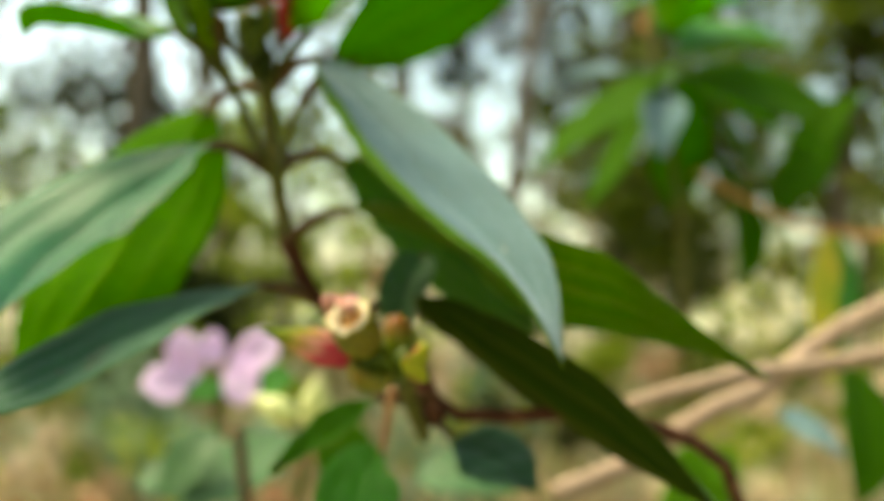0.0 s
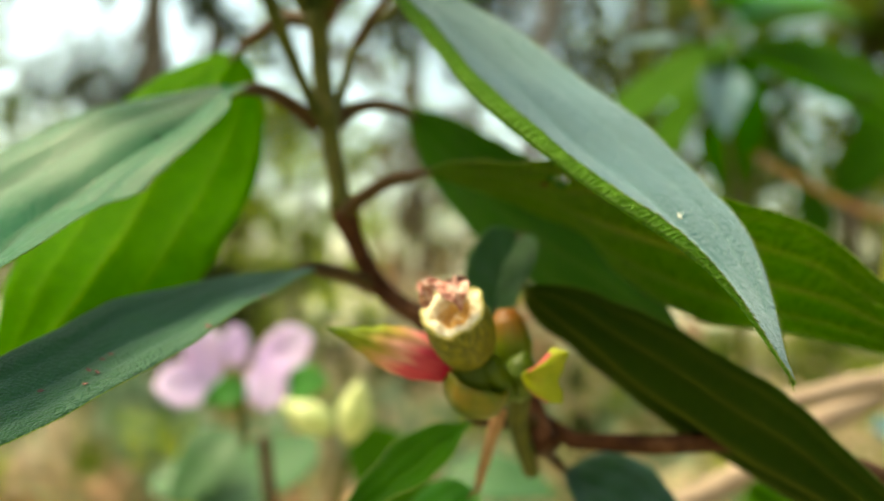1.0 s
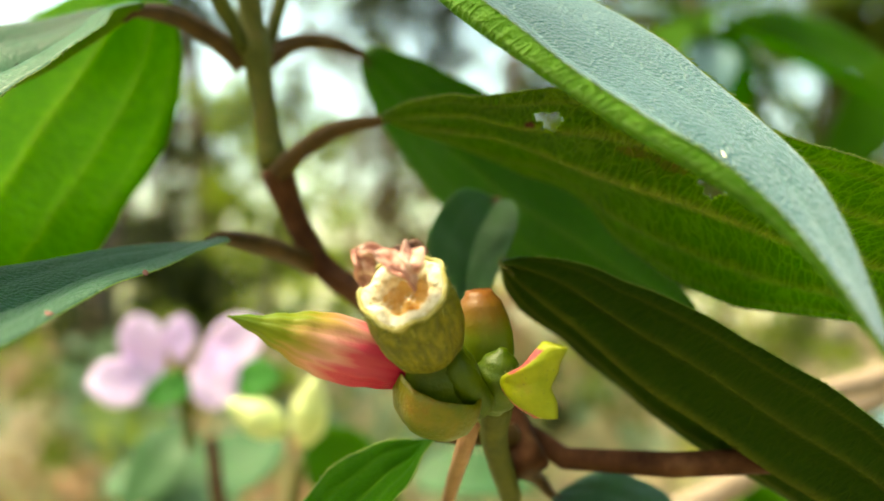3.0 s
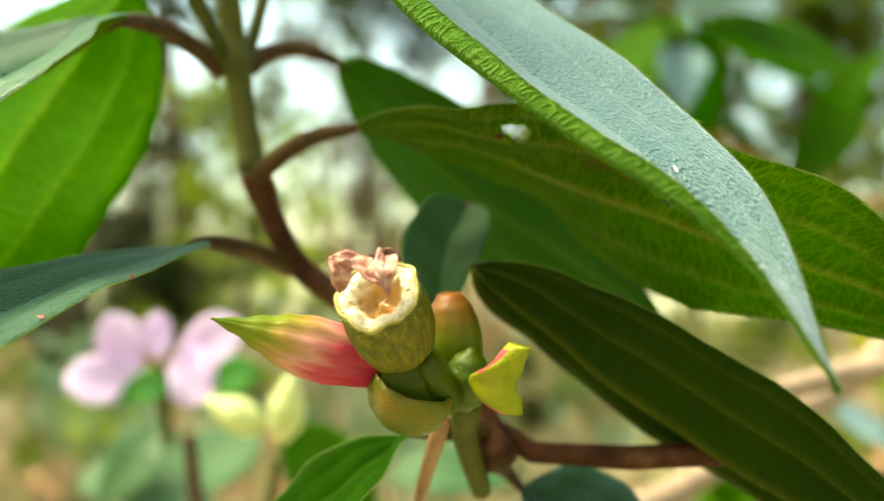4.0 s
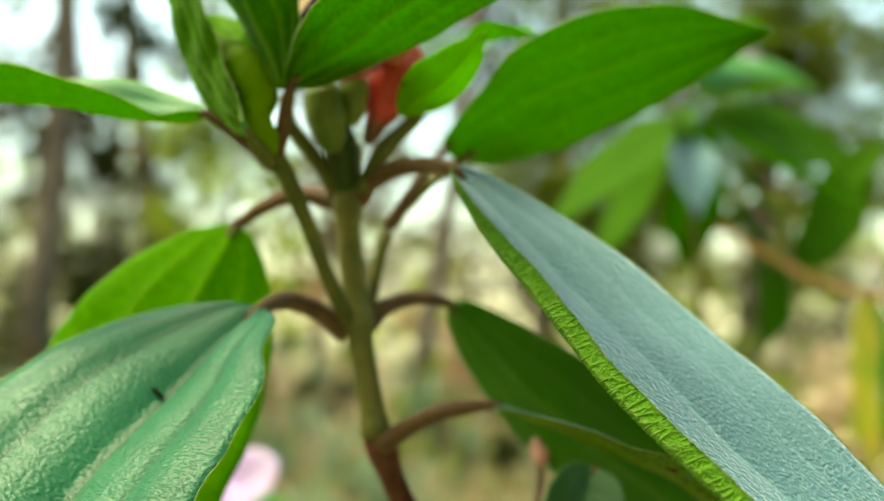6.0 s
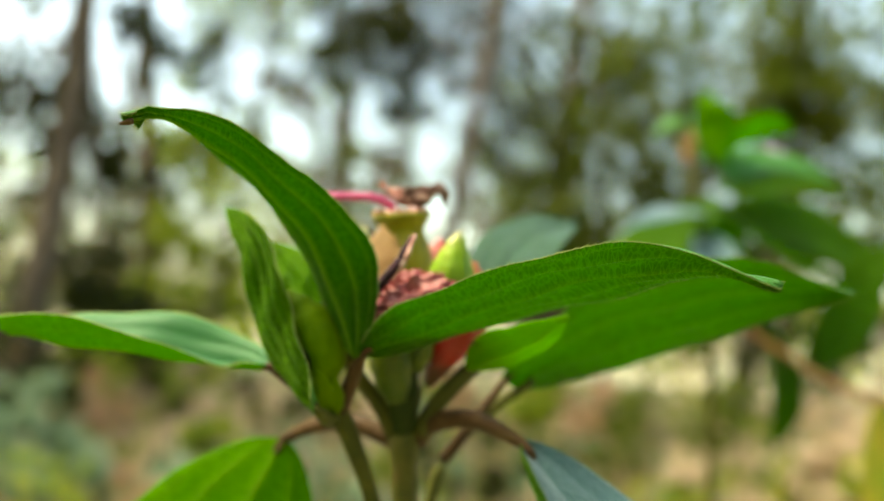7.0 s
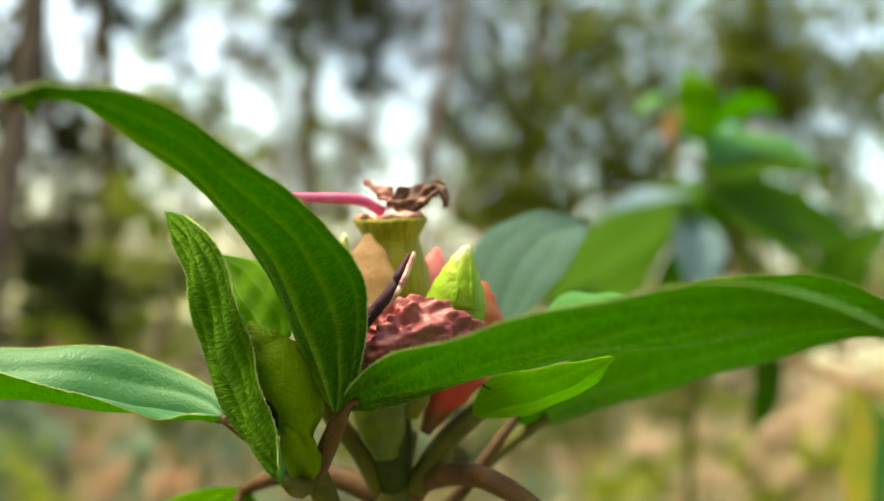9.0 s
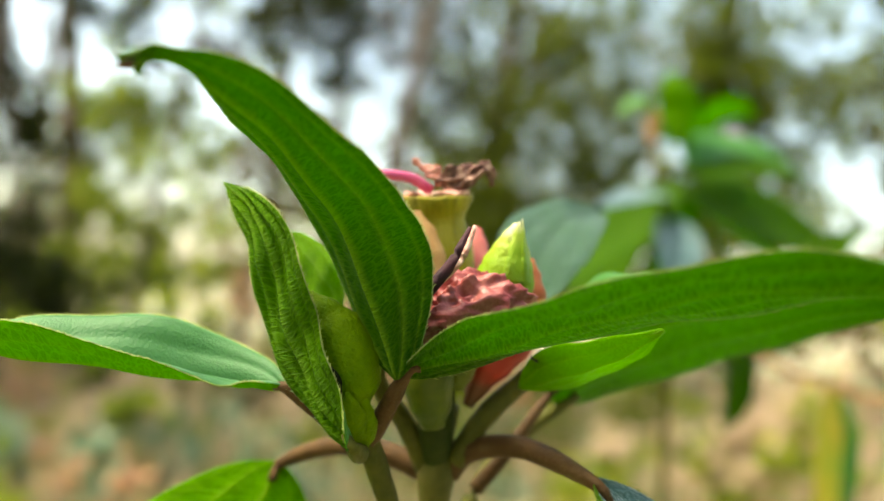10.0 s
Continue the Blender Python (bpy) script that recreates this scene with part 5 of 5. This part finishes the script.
def petal(root, tip, half, nrm, seed):
    root, tip = Vector(root), Vector(tip)
    leaf(flower, [root, root.lerp(tip, 0.4) + Vector((0, 0, 0.001)), root.lerp(tip, 0.75) + Vector((0, 0, 0.001)), tip], nrm, nrm, half, 0.12, (0.1, 0.1), mats=(M_PETAL, M_PETAL), nl=16, nw=10, peak=0.58, hairs=False, seed=seed, name="petal", blunt=1.0, groove=0.0001, thick=0.0004)


petal((-0.0814, 0.3226, 0.9760), (-0.0995, 0.3142, 0.9790), 0.0074, (0, -0.9, 0.4), 201)
petal((-0.0823, 0.3225, 0.9785), (-0.0898, 0.3218, 0.9982), 0.0068, (0, -0.95, 0.3), 202)
petal((-0.0771, 0.3284, 0.9837), (-0.0782, 0.3300, 0.9979), 0.0046, (0.1, -0.95, 0.3), 203)
petal((-0.0710, 0.3265, 0.9805), (-0.0502, 0.3224, 0.9947), 0.0080, (0.1, -0.95, 0.3), 204)
petal((-0.0652, 0.3224, 0.9893), (-0.0639, 0.3169, 0.9711), 0.0072, (0.1, -0.95, 0.3), 205)
tube("flower_stalk", [FC + Vector((0.004, 0.002, -0.022)), FC + Vector((0.002, 0.003, -0.008)), FC + Vector((0, 0.002, 0.002))], [0.0014, 0.0018, 0.0024], M_GREENSTALK, flower, "", 10, 8)
for k, (a, b, c, d, hw, nn) in enumerate([
    ((-0.0707, 0.3176, 0.9797), (-0.0741, 0.3156, 0.9780), (-0.0778, 0.3146, 0.9765), (-0.0835, 0.3126, 0.9745), 0.0052, (0, -0.9, 0.4)),
    ((-0.0585, 0.3207, 0.9793), (-0.0531, 0.3188, 0.9799), (-0.0488, 0.3178, 0.9804), (-0.0432, 0.3159, 0.9813), 0.0062, (0, -0.9, 0.4)),
    ((-0.1313, 0.5154, 0.9285), (-0.1409, 0.5054, 0.9179), (-0.1485, 0.5004, 0.9066), (-0.1620, 0.4955, 0.8895), 0.018, (0, -0.7, 0.7)),
    ((-0.0945, 0.5573, 0.9178), (-0.1147, 0.5269, 0.9039), (-0.1284, 0.5066, 0.8961), (-0.1493, 0.4862, 0.8834), 0.026, (0, -0.5, 0.85)),
    ((-0.0357, 0.3075, 0.9676), (-0.0253, 0.3083, 0.9555), (-0.0183, 0.3089, 0.9468), (-0.0114, 0.3097, 0.9330), 0.013, (0, -0.5, 0.85)),
    ((-0.2184, 0.6040, 0.8736), (-0.1917, 0.6049, 0.8775), (-0.1651, 0.6060, 0.8737), (-0.1346, 0.6078, 0.8586), 0.026, (0, -0.5, 0.85)),
    ((-0.0204, 0.6117, 0.8741), (0.0100, 0.6128, 0.8780), (0.0366, 0.6139, 0.8742), (0.0633, 0.6152, 0.8667), 0.024, (0, -0.5, 0.85)),
]):
    leaf(flower_shrub, [a, b, c, d], nn, nn, hw, 0.15, (0, 0), mats=((M_YTOP, M_YUNDER) if k < 2 else (M_SIS, M_MIDUNDER) if k == 4 else (M_MIDTOP, M_UNDER)), nl=16, nw=8, seed=220 + k, hairs=False, thick=0.0006, groove=0.0006)
spindle("pale_bud", (-0.0326, 0.2876, 0.9681), (-0.0288, 0.2821, 0.9862), [0.002, 0.0045, 0.0048, 0.003, 0.0006], M_PALEBUD, flower_shrub, "pale yellow-green bud", 16, 14)
spindle("pale_bud", (-0.0383, 0.2923, 0.9703), (-0.0529, 0.2915, 0.9776), [0.002, 0.0045, 0.0048, 0.003, 0.001], M_PALEBUD, flower_shrub, "pale yellow-green bud", 16, 14)

# ---- wood behind ----
LEAF_SHAPE = [(-0.5, 0.0), (-0.12, 0.26), (0.28, 0.20), (0.5, 0.0), (0.28, -0.20), (-0.12, -0.26)]


def foliage(name, blobs, size, mat, parent, seed, flat=0.6):
    """A crown: leaves scattered unevenly in several clumps, in one mesh. blobs: centre, radius, leaves."""
    rng = np.random.default_rng(seed)
    vs, fs = [], []
    k = 0
    for c, r, n in blobs:
        # sub-clumps make the outline uneven and leave gaps
        subs = rng.normal(0, 0.5, (max(4, n // 40), 3)) * r
        for i in range(n):
            s = subs[rng.integers(len(subs))]
            p = np.array(c) + s + rng.normal(0, 0.17, 3) * r
            if p[2] < 0.05:
                p[2] = 0.05 + abs(p[2]) * 0.2
            a = rng.normal(0, 1, 3)
            a /= np.linalg.norm(a)
            b = np.cross(a, rng.normal(0, 1, 3))
            b /= np.linalg.norm(b)
            z = size * rng.uniform(0.6, 1.4)
            m = np.cross(a, b) * z * 0.06
            for q, (x, y) in enumerate(LEAF_SHAPE):
                vs.append(p + a * x * z + b * y * z + (m if q in (1, 2, 4, 5) else 0))
            fs += [(k, k + 1, k + 2, k + 3), (k, k + 3, k + 4, k + 5)]
            k += 6
    return obj(name, [tuple(v) for v in vs], fs, mat, parent, "", smooth=False)


def tree(base, top, r0, blobs, mat, seed, label, size=0.10, bark=None, mid=None):
    e = thing("tree", label, "tree", group="trees of the wood")
    base, top = Vector(base), Vector(top)
    mid = Vector(mid) if mid else base.lerp(top, 0.5) + Vector((0.05, 0.03, 0))
    tube("trunk", [base, mid, top], [r0 * 1.2, r0, r0 * 0.75, r0 * 0.4], bark or M_TRUNK, e, "", 24, 12, 0.1, seed)
    rnd = random.Random(seed)
    for c, r, n in blobs:
        f = rnd.uniform(0.45, 0.95)
        a = base.lerp(mid, f * 2) if f < 0.5 else mid.lerp(top, f * 2 - 1)
        c = Vector(c)
        tube("limb", [a, a.lerp(c, 0.5) + Vector((0, 0, 0.1 * (c - a).length)), c, c + (c - a) * 0.15], [r0 * 0.3, r0 * 0.2, r0 * 0.1, r0 * 0.04], bark or M_TRUNK, e, "", 10, 6, 0.1, seed)
    foliage("crown", [(tuple(c), r, n) for c, r, n in blobs], size, mat, e, seed)
    return e


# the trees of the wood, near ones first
# dark crown: its shade is held in the leaf colour
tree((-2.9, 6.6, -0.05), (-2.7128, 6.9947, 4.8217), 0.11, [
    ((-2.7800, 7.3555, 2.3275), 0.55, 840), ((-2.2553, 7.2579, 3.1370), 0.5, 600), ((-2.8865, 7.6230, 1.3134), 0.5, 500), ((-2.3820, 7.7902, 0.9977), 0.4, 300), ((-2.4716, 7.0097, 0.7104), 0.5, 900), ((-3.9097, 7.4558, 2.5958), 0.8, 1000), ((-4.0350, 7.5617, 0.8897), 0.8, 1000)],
    M_FOLI_DARK, 41, "leaning tree with sparse leaves, shade in their dark colour")
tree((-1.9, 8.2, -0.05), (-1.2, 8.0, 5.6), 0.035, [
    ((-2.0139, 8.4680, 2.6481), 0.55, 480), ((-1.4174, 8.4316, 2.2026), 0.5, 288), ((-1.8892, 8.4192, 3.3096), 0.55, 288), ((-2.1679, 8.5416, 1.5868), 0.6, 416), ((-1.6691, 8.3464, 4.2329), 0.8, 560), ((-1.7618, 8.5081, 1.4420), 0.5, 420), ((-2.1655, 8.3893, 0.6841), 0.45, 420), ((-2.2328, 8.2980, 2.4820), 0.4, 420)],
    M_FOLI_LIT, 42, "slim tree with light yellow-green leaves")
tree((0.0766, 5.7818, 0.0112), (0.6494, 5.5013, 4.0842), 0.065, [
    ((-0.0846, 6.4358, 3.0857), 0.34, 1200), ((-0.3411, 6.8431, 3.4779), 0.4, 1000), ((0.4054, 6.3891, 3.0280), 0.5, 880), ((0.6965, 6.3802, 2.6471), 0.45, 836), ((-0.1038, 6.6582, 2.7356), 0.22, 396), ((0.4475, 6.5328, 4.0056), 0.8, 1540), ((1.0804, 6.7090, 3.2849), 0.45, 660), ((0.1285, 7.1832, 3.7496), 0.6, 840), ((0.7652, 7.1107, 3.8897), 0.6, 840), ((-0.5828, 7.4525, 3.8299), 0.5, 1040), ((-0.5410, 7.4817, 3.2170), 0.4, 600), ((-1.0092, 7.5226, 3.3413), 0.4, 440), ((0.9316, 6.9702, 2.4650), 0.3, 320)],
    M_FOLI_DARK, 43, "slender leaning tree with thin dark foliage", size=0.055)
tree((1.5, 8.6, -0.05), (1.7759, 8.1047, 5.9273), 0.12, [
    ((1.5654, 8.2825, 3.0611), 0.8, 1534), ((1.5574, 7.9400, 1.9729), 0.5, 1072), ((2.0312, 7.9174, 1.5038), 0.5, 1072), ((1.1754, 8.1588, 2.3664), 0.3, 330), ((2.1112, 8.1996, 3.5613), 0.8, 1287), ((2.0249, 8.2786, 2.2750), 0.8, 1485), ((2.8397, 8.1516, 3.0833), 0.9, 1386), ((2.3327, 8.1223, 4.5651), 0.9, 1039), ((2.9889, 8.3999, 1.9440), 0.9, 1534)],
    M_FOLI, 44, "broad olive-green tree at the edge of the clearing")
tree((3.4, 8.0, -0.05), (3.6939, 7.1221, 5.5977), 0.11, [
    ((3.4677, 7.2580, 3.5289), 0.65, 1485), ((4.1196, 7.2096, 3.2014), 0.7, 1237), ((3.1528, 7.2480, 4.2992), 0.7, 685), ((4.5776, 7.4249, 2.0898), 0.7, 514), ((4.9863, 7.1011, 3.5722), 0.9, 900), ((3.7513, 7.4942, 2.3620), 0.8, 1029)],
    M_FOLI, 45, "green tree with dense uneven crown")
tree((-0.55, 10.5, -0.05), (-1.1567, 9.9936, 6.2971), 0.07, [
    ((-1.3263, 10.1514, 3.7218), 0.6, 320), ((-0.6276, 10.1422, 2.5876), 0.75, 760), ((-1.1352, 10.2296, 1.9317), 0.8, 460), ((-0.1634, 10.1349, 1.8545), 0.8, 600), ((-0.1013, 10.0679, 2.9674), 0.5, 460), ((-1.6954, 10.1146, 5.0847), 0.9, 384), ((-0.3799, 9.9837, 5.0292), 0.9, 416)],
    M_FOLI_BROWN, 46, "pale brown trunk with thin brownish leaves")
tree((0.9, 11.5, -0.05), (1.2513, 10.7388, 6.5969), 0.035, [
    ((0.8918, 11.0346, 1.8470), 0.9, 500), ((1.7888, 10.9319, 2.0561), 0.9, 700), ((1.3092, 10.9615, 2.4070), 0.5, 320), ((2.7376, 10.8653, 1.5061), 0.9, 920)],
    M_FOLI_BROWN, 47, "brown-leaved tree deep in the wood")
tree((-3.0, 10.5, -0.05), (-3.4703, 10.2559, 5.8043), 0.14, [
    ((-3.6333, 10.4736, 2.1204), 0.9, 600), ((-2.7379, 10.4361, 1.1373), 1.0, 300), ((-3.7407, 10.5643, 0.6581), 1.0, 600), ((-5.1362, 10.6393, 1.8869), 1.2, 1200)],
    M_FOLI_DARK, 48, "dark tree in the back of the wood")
# thin-leaved trees that break up the sky
for k, (bx, by, lean, mt, lab) in enumerate([(-4.2, 9.4, 0.4, M_FOLI_BROWN, "thin brownish tree before the sky"), (-0.9, 9.0, 0.5, M_FOLI, "thin-leaved green tree before the sky"), (2.6, 9.8, -0.4, M_FOLI_BROWN, "thin brown-green tree before the sky"), (5.2, 9.2, -0.3, M_FOLI_LIT, "thin light green tree before the sky"), (4.1, 8.6, 0.3, M_FOLI, "thin-leaved tree at the edge of the wood")]):
    rt = random.Random(200 + k)
    tree((bx, by, -0.05), (bx + lean, by, 6.2), 0.045, [((bx + rt.uniform(-1.5, 1.5), by + rt.uniform(-0.6, 0.6), rt.uniform(1.6, 5.6)), rt.uniform(0.45, 0.8), 150) for _ in range(11)], mt, 210 + k, lab, size=0.07)
# far edge of the wood, down to the ground
rngf = np.random.default_rng(9)
# dark and sunlit edges differ by leaf colours that hold shade and sun
for fk, (mt, dist, lo, hi, count, lab) in enumerate([(M_FOLI_DARK, 15.0, 0.2, 3.0, 34, "dark far edge of the wood"), (M_FOLI, 17.0, 0.5, 4.5, 54, "green far edge of the wood"), (M_FOLI_BROWN, 13.0, 0.2, 2.4, 26, "brown far undergrowth"), (M_FOLI_LIT, 14.0, 0.2, 3.2, 54, "far foliage with sunlight in its leaf colour")]):
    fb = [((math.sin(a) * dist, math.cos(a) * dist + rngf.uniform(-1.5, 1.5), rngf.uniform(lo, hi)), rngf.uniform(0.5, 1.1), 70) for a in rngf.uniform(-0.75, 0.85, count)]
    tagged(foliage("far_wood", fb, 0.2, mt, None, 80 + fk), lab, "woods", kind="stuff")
# unseen wood to the sides and behind, added to cut the low sky's light
for fk, (mt, dist, lab) in enumerate([(M_FOLI_DARK, 7.5, "unseen dark foliage ring added to block low sky"), (M_FOLI, 8.5, "unseen green foliage ring added to block low sky")]):
    fb = [((math.sin(a) * dist, math.cos(a) * dist, rngf.uniform(0.3, 5.6)), rngf.uniform(0.8, 1.3), 80) for a in rngf.uniform(1.25, 5.05, 80)]
    tagged(foliage("far_wood", fb, 0.34, mt, None, 90 + fk), lab, "woods", kind="stuff")
for k, (x, y, h, mt) in enumerate([(-4.5, 5.0, 5.5, M_FOLI), (5.0, 5.5, 6.0, M_FOLI_DARK), (-5.0, 0.0, 6.0, M_FOLI), (5.0, -0.5, 5.5, M_FOLI), (-3.2, -4.5, 6.0, M_FOLI_DARK), (0.8, -5.5, 6.5, M_FOLI), (4.0, -4.0, 6.0, M_FOLI_DARK)]):
    tree((x, y, -0.05), (x + 0.3, y + 0.2, h), 0.12, [((x + 0.9 * math.cos(a * 1.9 + k), y + 0.9 * math.sin(a * 1.9 + k), 2.0 + a * 0.6), 0.9, 260) for a in range(6)], mt, 60 + k, "leafy tree round the clearing", size=0.14)


def bush(blobs, mat, seed, label, size=0.07):
    e = thing("bush", label, "bush", group="undergrowth")
    rnd = random.Random(seed)
    for c, r, n in blobs:
        tube("stem", [(c[0], c[1], -0.05), (c[0] + 0.02, c[1], c[2] * 0.5), c], [0.012, 0.009, 0.004], M_TRUNK, e, "", 8, 6)
    foliage("leaves", blobs, size, mat, e, seed)
    return e


bush([((-1.2858, 3.4853, 0.3637), 0.30, 260), ((-0.9100, 3.2491, 0.3025), 0.28, 220), ((-1.6408, 3.5202, 0.3857), 0.35, 260)], M_FOLI_TEAL, 71, "low grey-green leafy undergrowth bush")
# sunlight on this bush is in its light leaf colour
bush([((-1.7006, 5.8380, 0.4518), 0.35, 140), ((-2.1568, 5.8839, 0.4611), 0.3, 110)], M_FOLI_LIT, 72, "low bush with sunlight in its light leaf colour")
bush([((-0.4944, 3.8159, 0.2094), 0.3, 200), ((-0.1364, 3.5782, 0.2080), 0.3, 200), ((0.1939, 3.5460, 0.1818), 0.3, 180)], M_FOLI_TEAL, 73, "low green leafy undergrowth plants")
bush([((1.3098, 4.5213, 0.5186), 0.4, 220), ((0.9478, 4.2678, 0.3059), 0.35, 200), ((1.9284, 4.4562, 0.5577), 0.4, 220)], M_FOLI, 74, "green leafy undergrowth bush")
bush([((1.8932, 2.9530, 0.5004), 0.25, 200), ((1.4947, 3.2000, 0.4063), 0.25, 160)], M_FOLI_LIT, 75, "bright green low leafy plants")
# shade under the trees is put into this bush's dark leaf colour
bush([((-1.5725, 6.3236, 0.5372), 0.30, 300), ((-2.6680, 6.0304, 0.5753), 0.4, 500), ((-0.8937, 6.4590, 0.4793), 0.25, 160)], M_FOLI_DARK, 77, "bush under the trees with shade in its dark leaf colour")
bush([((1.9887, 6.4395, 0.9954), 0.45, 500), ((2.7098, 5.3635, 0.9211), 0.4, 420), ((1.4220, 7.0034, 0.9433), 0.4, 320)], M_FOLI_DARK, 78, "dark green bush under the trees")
# stands for an unclear bright beige patch; sunlight is in the pale colour
bush([((1.9260, 3.3470, 0.5976), 0.22, 1300), ((1.6964, 3.2770, 0.4636), 0.18, 700), ((2.1452, 3.4203, 0.6907), 0.18, 800)], M_FOLI_PALE, 79, "pale dry bracken clump with sunlight in its colour", 0.05)
bush([((-0.5164, 5.1135, 0.8963), 0.22, 220), ((0.2864, 4.6745, 0.7418), 0.22, 220), ((1.0806, 4.6372, 0.5762), 0.2, 160)], M_FOLI_RUST, 90, "rusty dry bracken in the clearing", 0.05)
bush([((-0.0579, 4.3922, 0.3885), 0.18, 240), ((-0.7336, 4.8928, 0.4270), 0.18, 200), ((-1.0350, 4.3371, 0.2845), 0.18, 200)], M_FOLI_PALE, 91, "pale dry bracken in the clearing", 0.05)
bush([((-0.3452, 7.1999, 0.6376), 0.45, 160), ((-1.5962, 7.3315, 0.5586), 0.45, 160), ((0.9059, 7.0682, 0.7167), 0.5, 200)], M_FOLI_BROWN, 76, "brown dry leafless-looking undergrowth bush")


def grass(seed, n, label):
    """Dry blades standing on the ground."""
    rng = np.random.default_rng(seed)
    vs, fs = [], []
    for i in range(n):
        y = rng.uniform(3.0, 11.0)
        x = rng.uniform(-0.62, 0.72) * y
        h, a = rng.uniform(0.15, 0.55), rng.uniform(0, 6.28)
        dx, dy = math.cos(a) * 0.012, math.sin(a) * 0.012
        lx, ly = rng.normal(0, 0.12, 2)
        k = len(vs)
        vs += [(x - dx, y - dy, -0.05), (x + dx, y + dy, -0.05), (x + dx * 0.6 + lx * 0.4, y + dy * 0.6 + ly * 0.4, h * 0.6), (x - dx * 0.6 + lx * 0.4, y - dy * 0.6 + ly * 0.4, h * 0.6), (x + lx, y + ly, h)]
        fs += [(k, k + 1, k + 2, k + 3), (k + 3, k + 2, k + 4)]
    return tagged(obj("dry_grass", vs, fs, M_FOLI_DRY, smooth=False), label, "grass", kind="stuff")


bush([((-0.7680, 4.0385, 0.3298), 0.2, 220), ((0.0738, 4.3534, 0.3672), 0.2, 200), ((0.8005, 5.0784, 0.4840), 0.25, 200)], M_FOLI_LIT, 92, "light green low leafy plants")
bush([((-1.9013, 4.5517, 0.4170), 0.25, 300), ((-0.5008, 5.2191, 0.3325), 0.2, 200), ((0.3418, 3.7238, 0.3371), 0.2, 260)], M_FOLI_DARK, 93, "dark green low leafy plants")
grass(5, 5000, "tan dry grass blades over the clearing floor")


def undergrowth(mat, seed, clumps, per, size, label, top):
    """Low clumps of one colour strewn over the clearing."""
    rng = np.random.default_rng(seed)
    blobs = []
    for _ in range(clumps):
        y = rng.uniform(2.6, 9.5)
        blobs.append(((rng.uniform(-0.62, 0.75) * y, y, rng.uniform(0.05, top)), rng.uniform(0.10, 0.26) * (0.6 + y / 8), per))
    for _ in range(clumps):
        blobs.append(((rng.uniform(-4.5, 4.5), rng.uniform(-4.5, 2.4), rng.uniform(0.03, 0.16)), rng.uniform(0.10, 0.22), per // 2))
    tagged(foliage("undergrowth", blobs, size, mat, None, seed), label, "undergrowth", kind="stuff")


undergrowth(M_FOLI, 101, 16, 120, 0.06, "green low leafy undergrowth over the clearing", 0.5)
undergrowth(M_FOLI_TEAL, 102, 40, 150, 0.06, "grey-green low undergrowth over the clearing", 0.4)
# sunlit clumps get their brightness from the leaf colour
undergrowth(M_FOLI_LIT, 103, 60, 90, 0.06, "low undergrowth with sunlight in its bright leaf colour", 0.55)
undergrowth(M_FOLI_PALE, 104, 70, 130, 0.06, "pale dry leaves strewn low over the clearing", 0.35)
undergrowth(M_FOLI_RUST, 105, 22, 90, 0.06, "rusty dry leaves strewn low over the clearing", 0.4)


def high_crown(base, top, blobs, mat, seed):
    """A tall tree whose crown closes over the edge of the clearing."""
    return tree(base, top, 0.13, blobs, mat, seed, "tall tree with a high spreading crown", size=0.16)


for n, (x, y, mt) in enumerate([(-5.6, 5.2, M_FOLI), (-6.2, 7.2, M_FOLI_DARK)]):
    high_crown((x, y, -0.05), (x + 0.9, y, 6.8), [((x + 1.6 + 0.5 * a, y - 0.4 + 1.2 * math.sin(2.1 * a + n), 4.8 + 0.42 * a), 1.1, 420) for a in range(6)], mt, 110 + n)
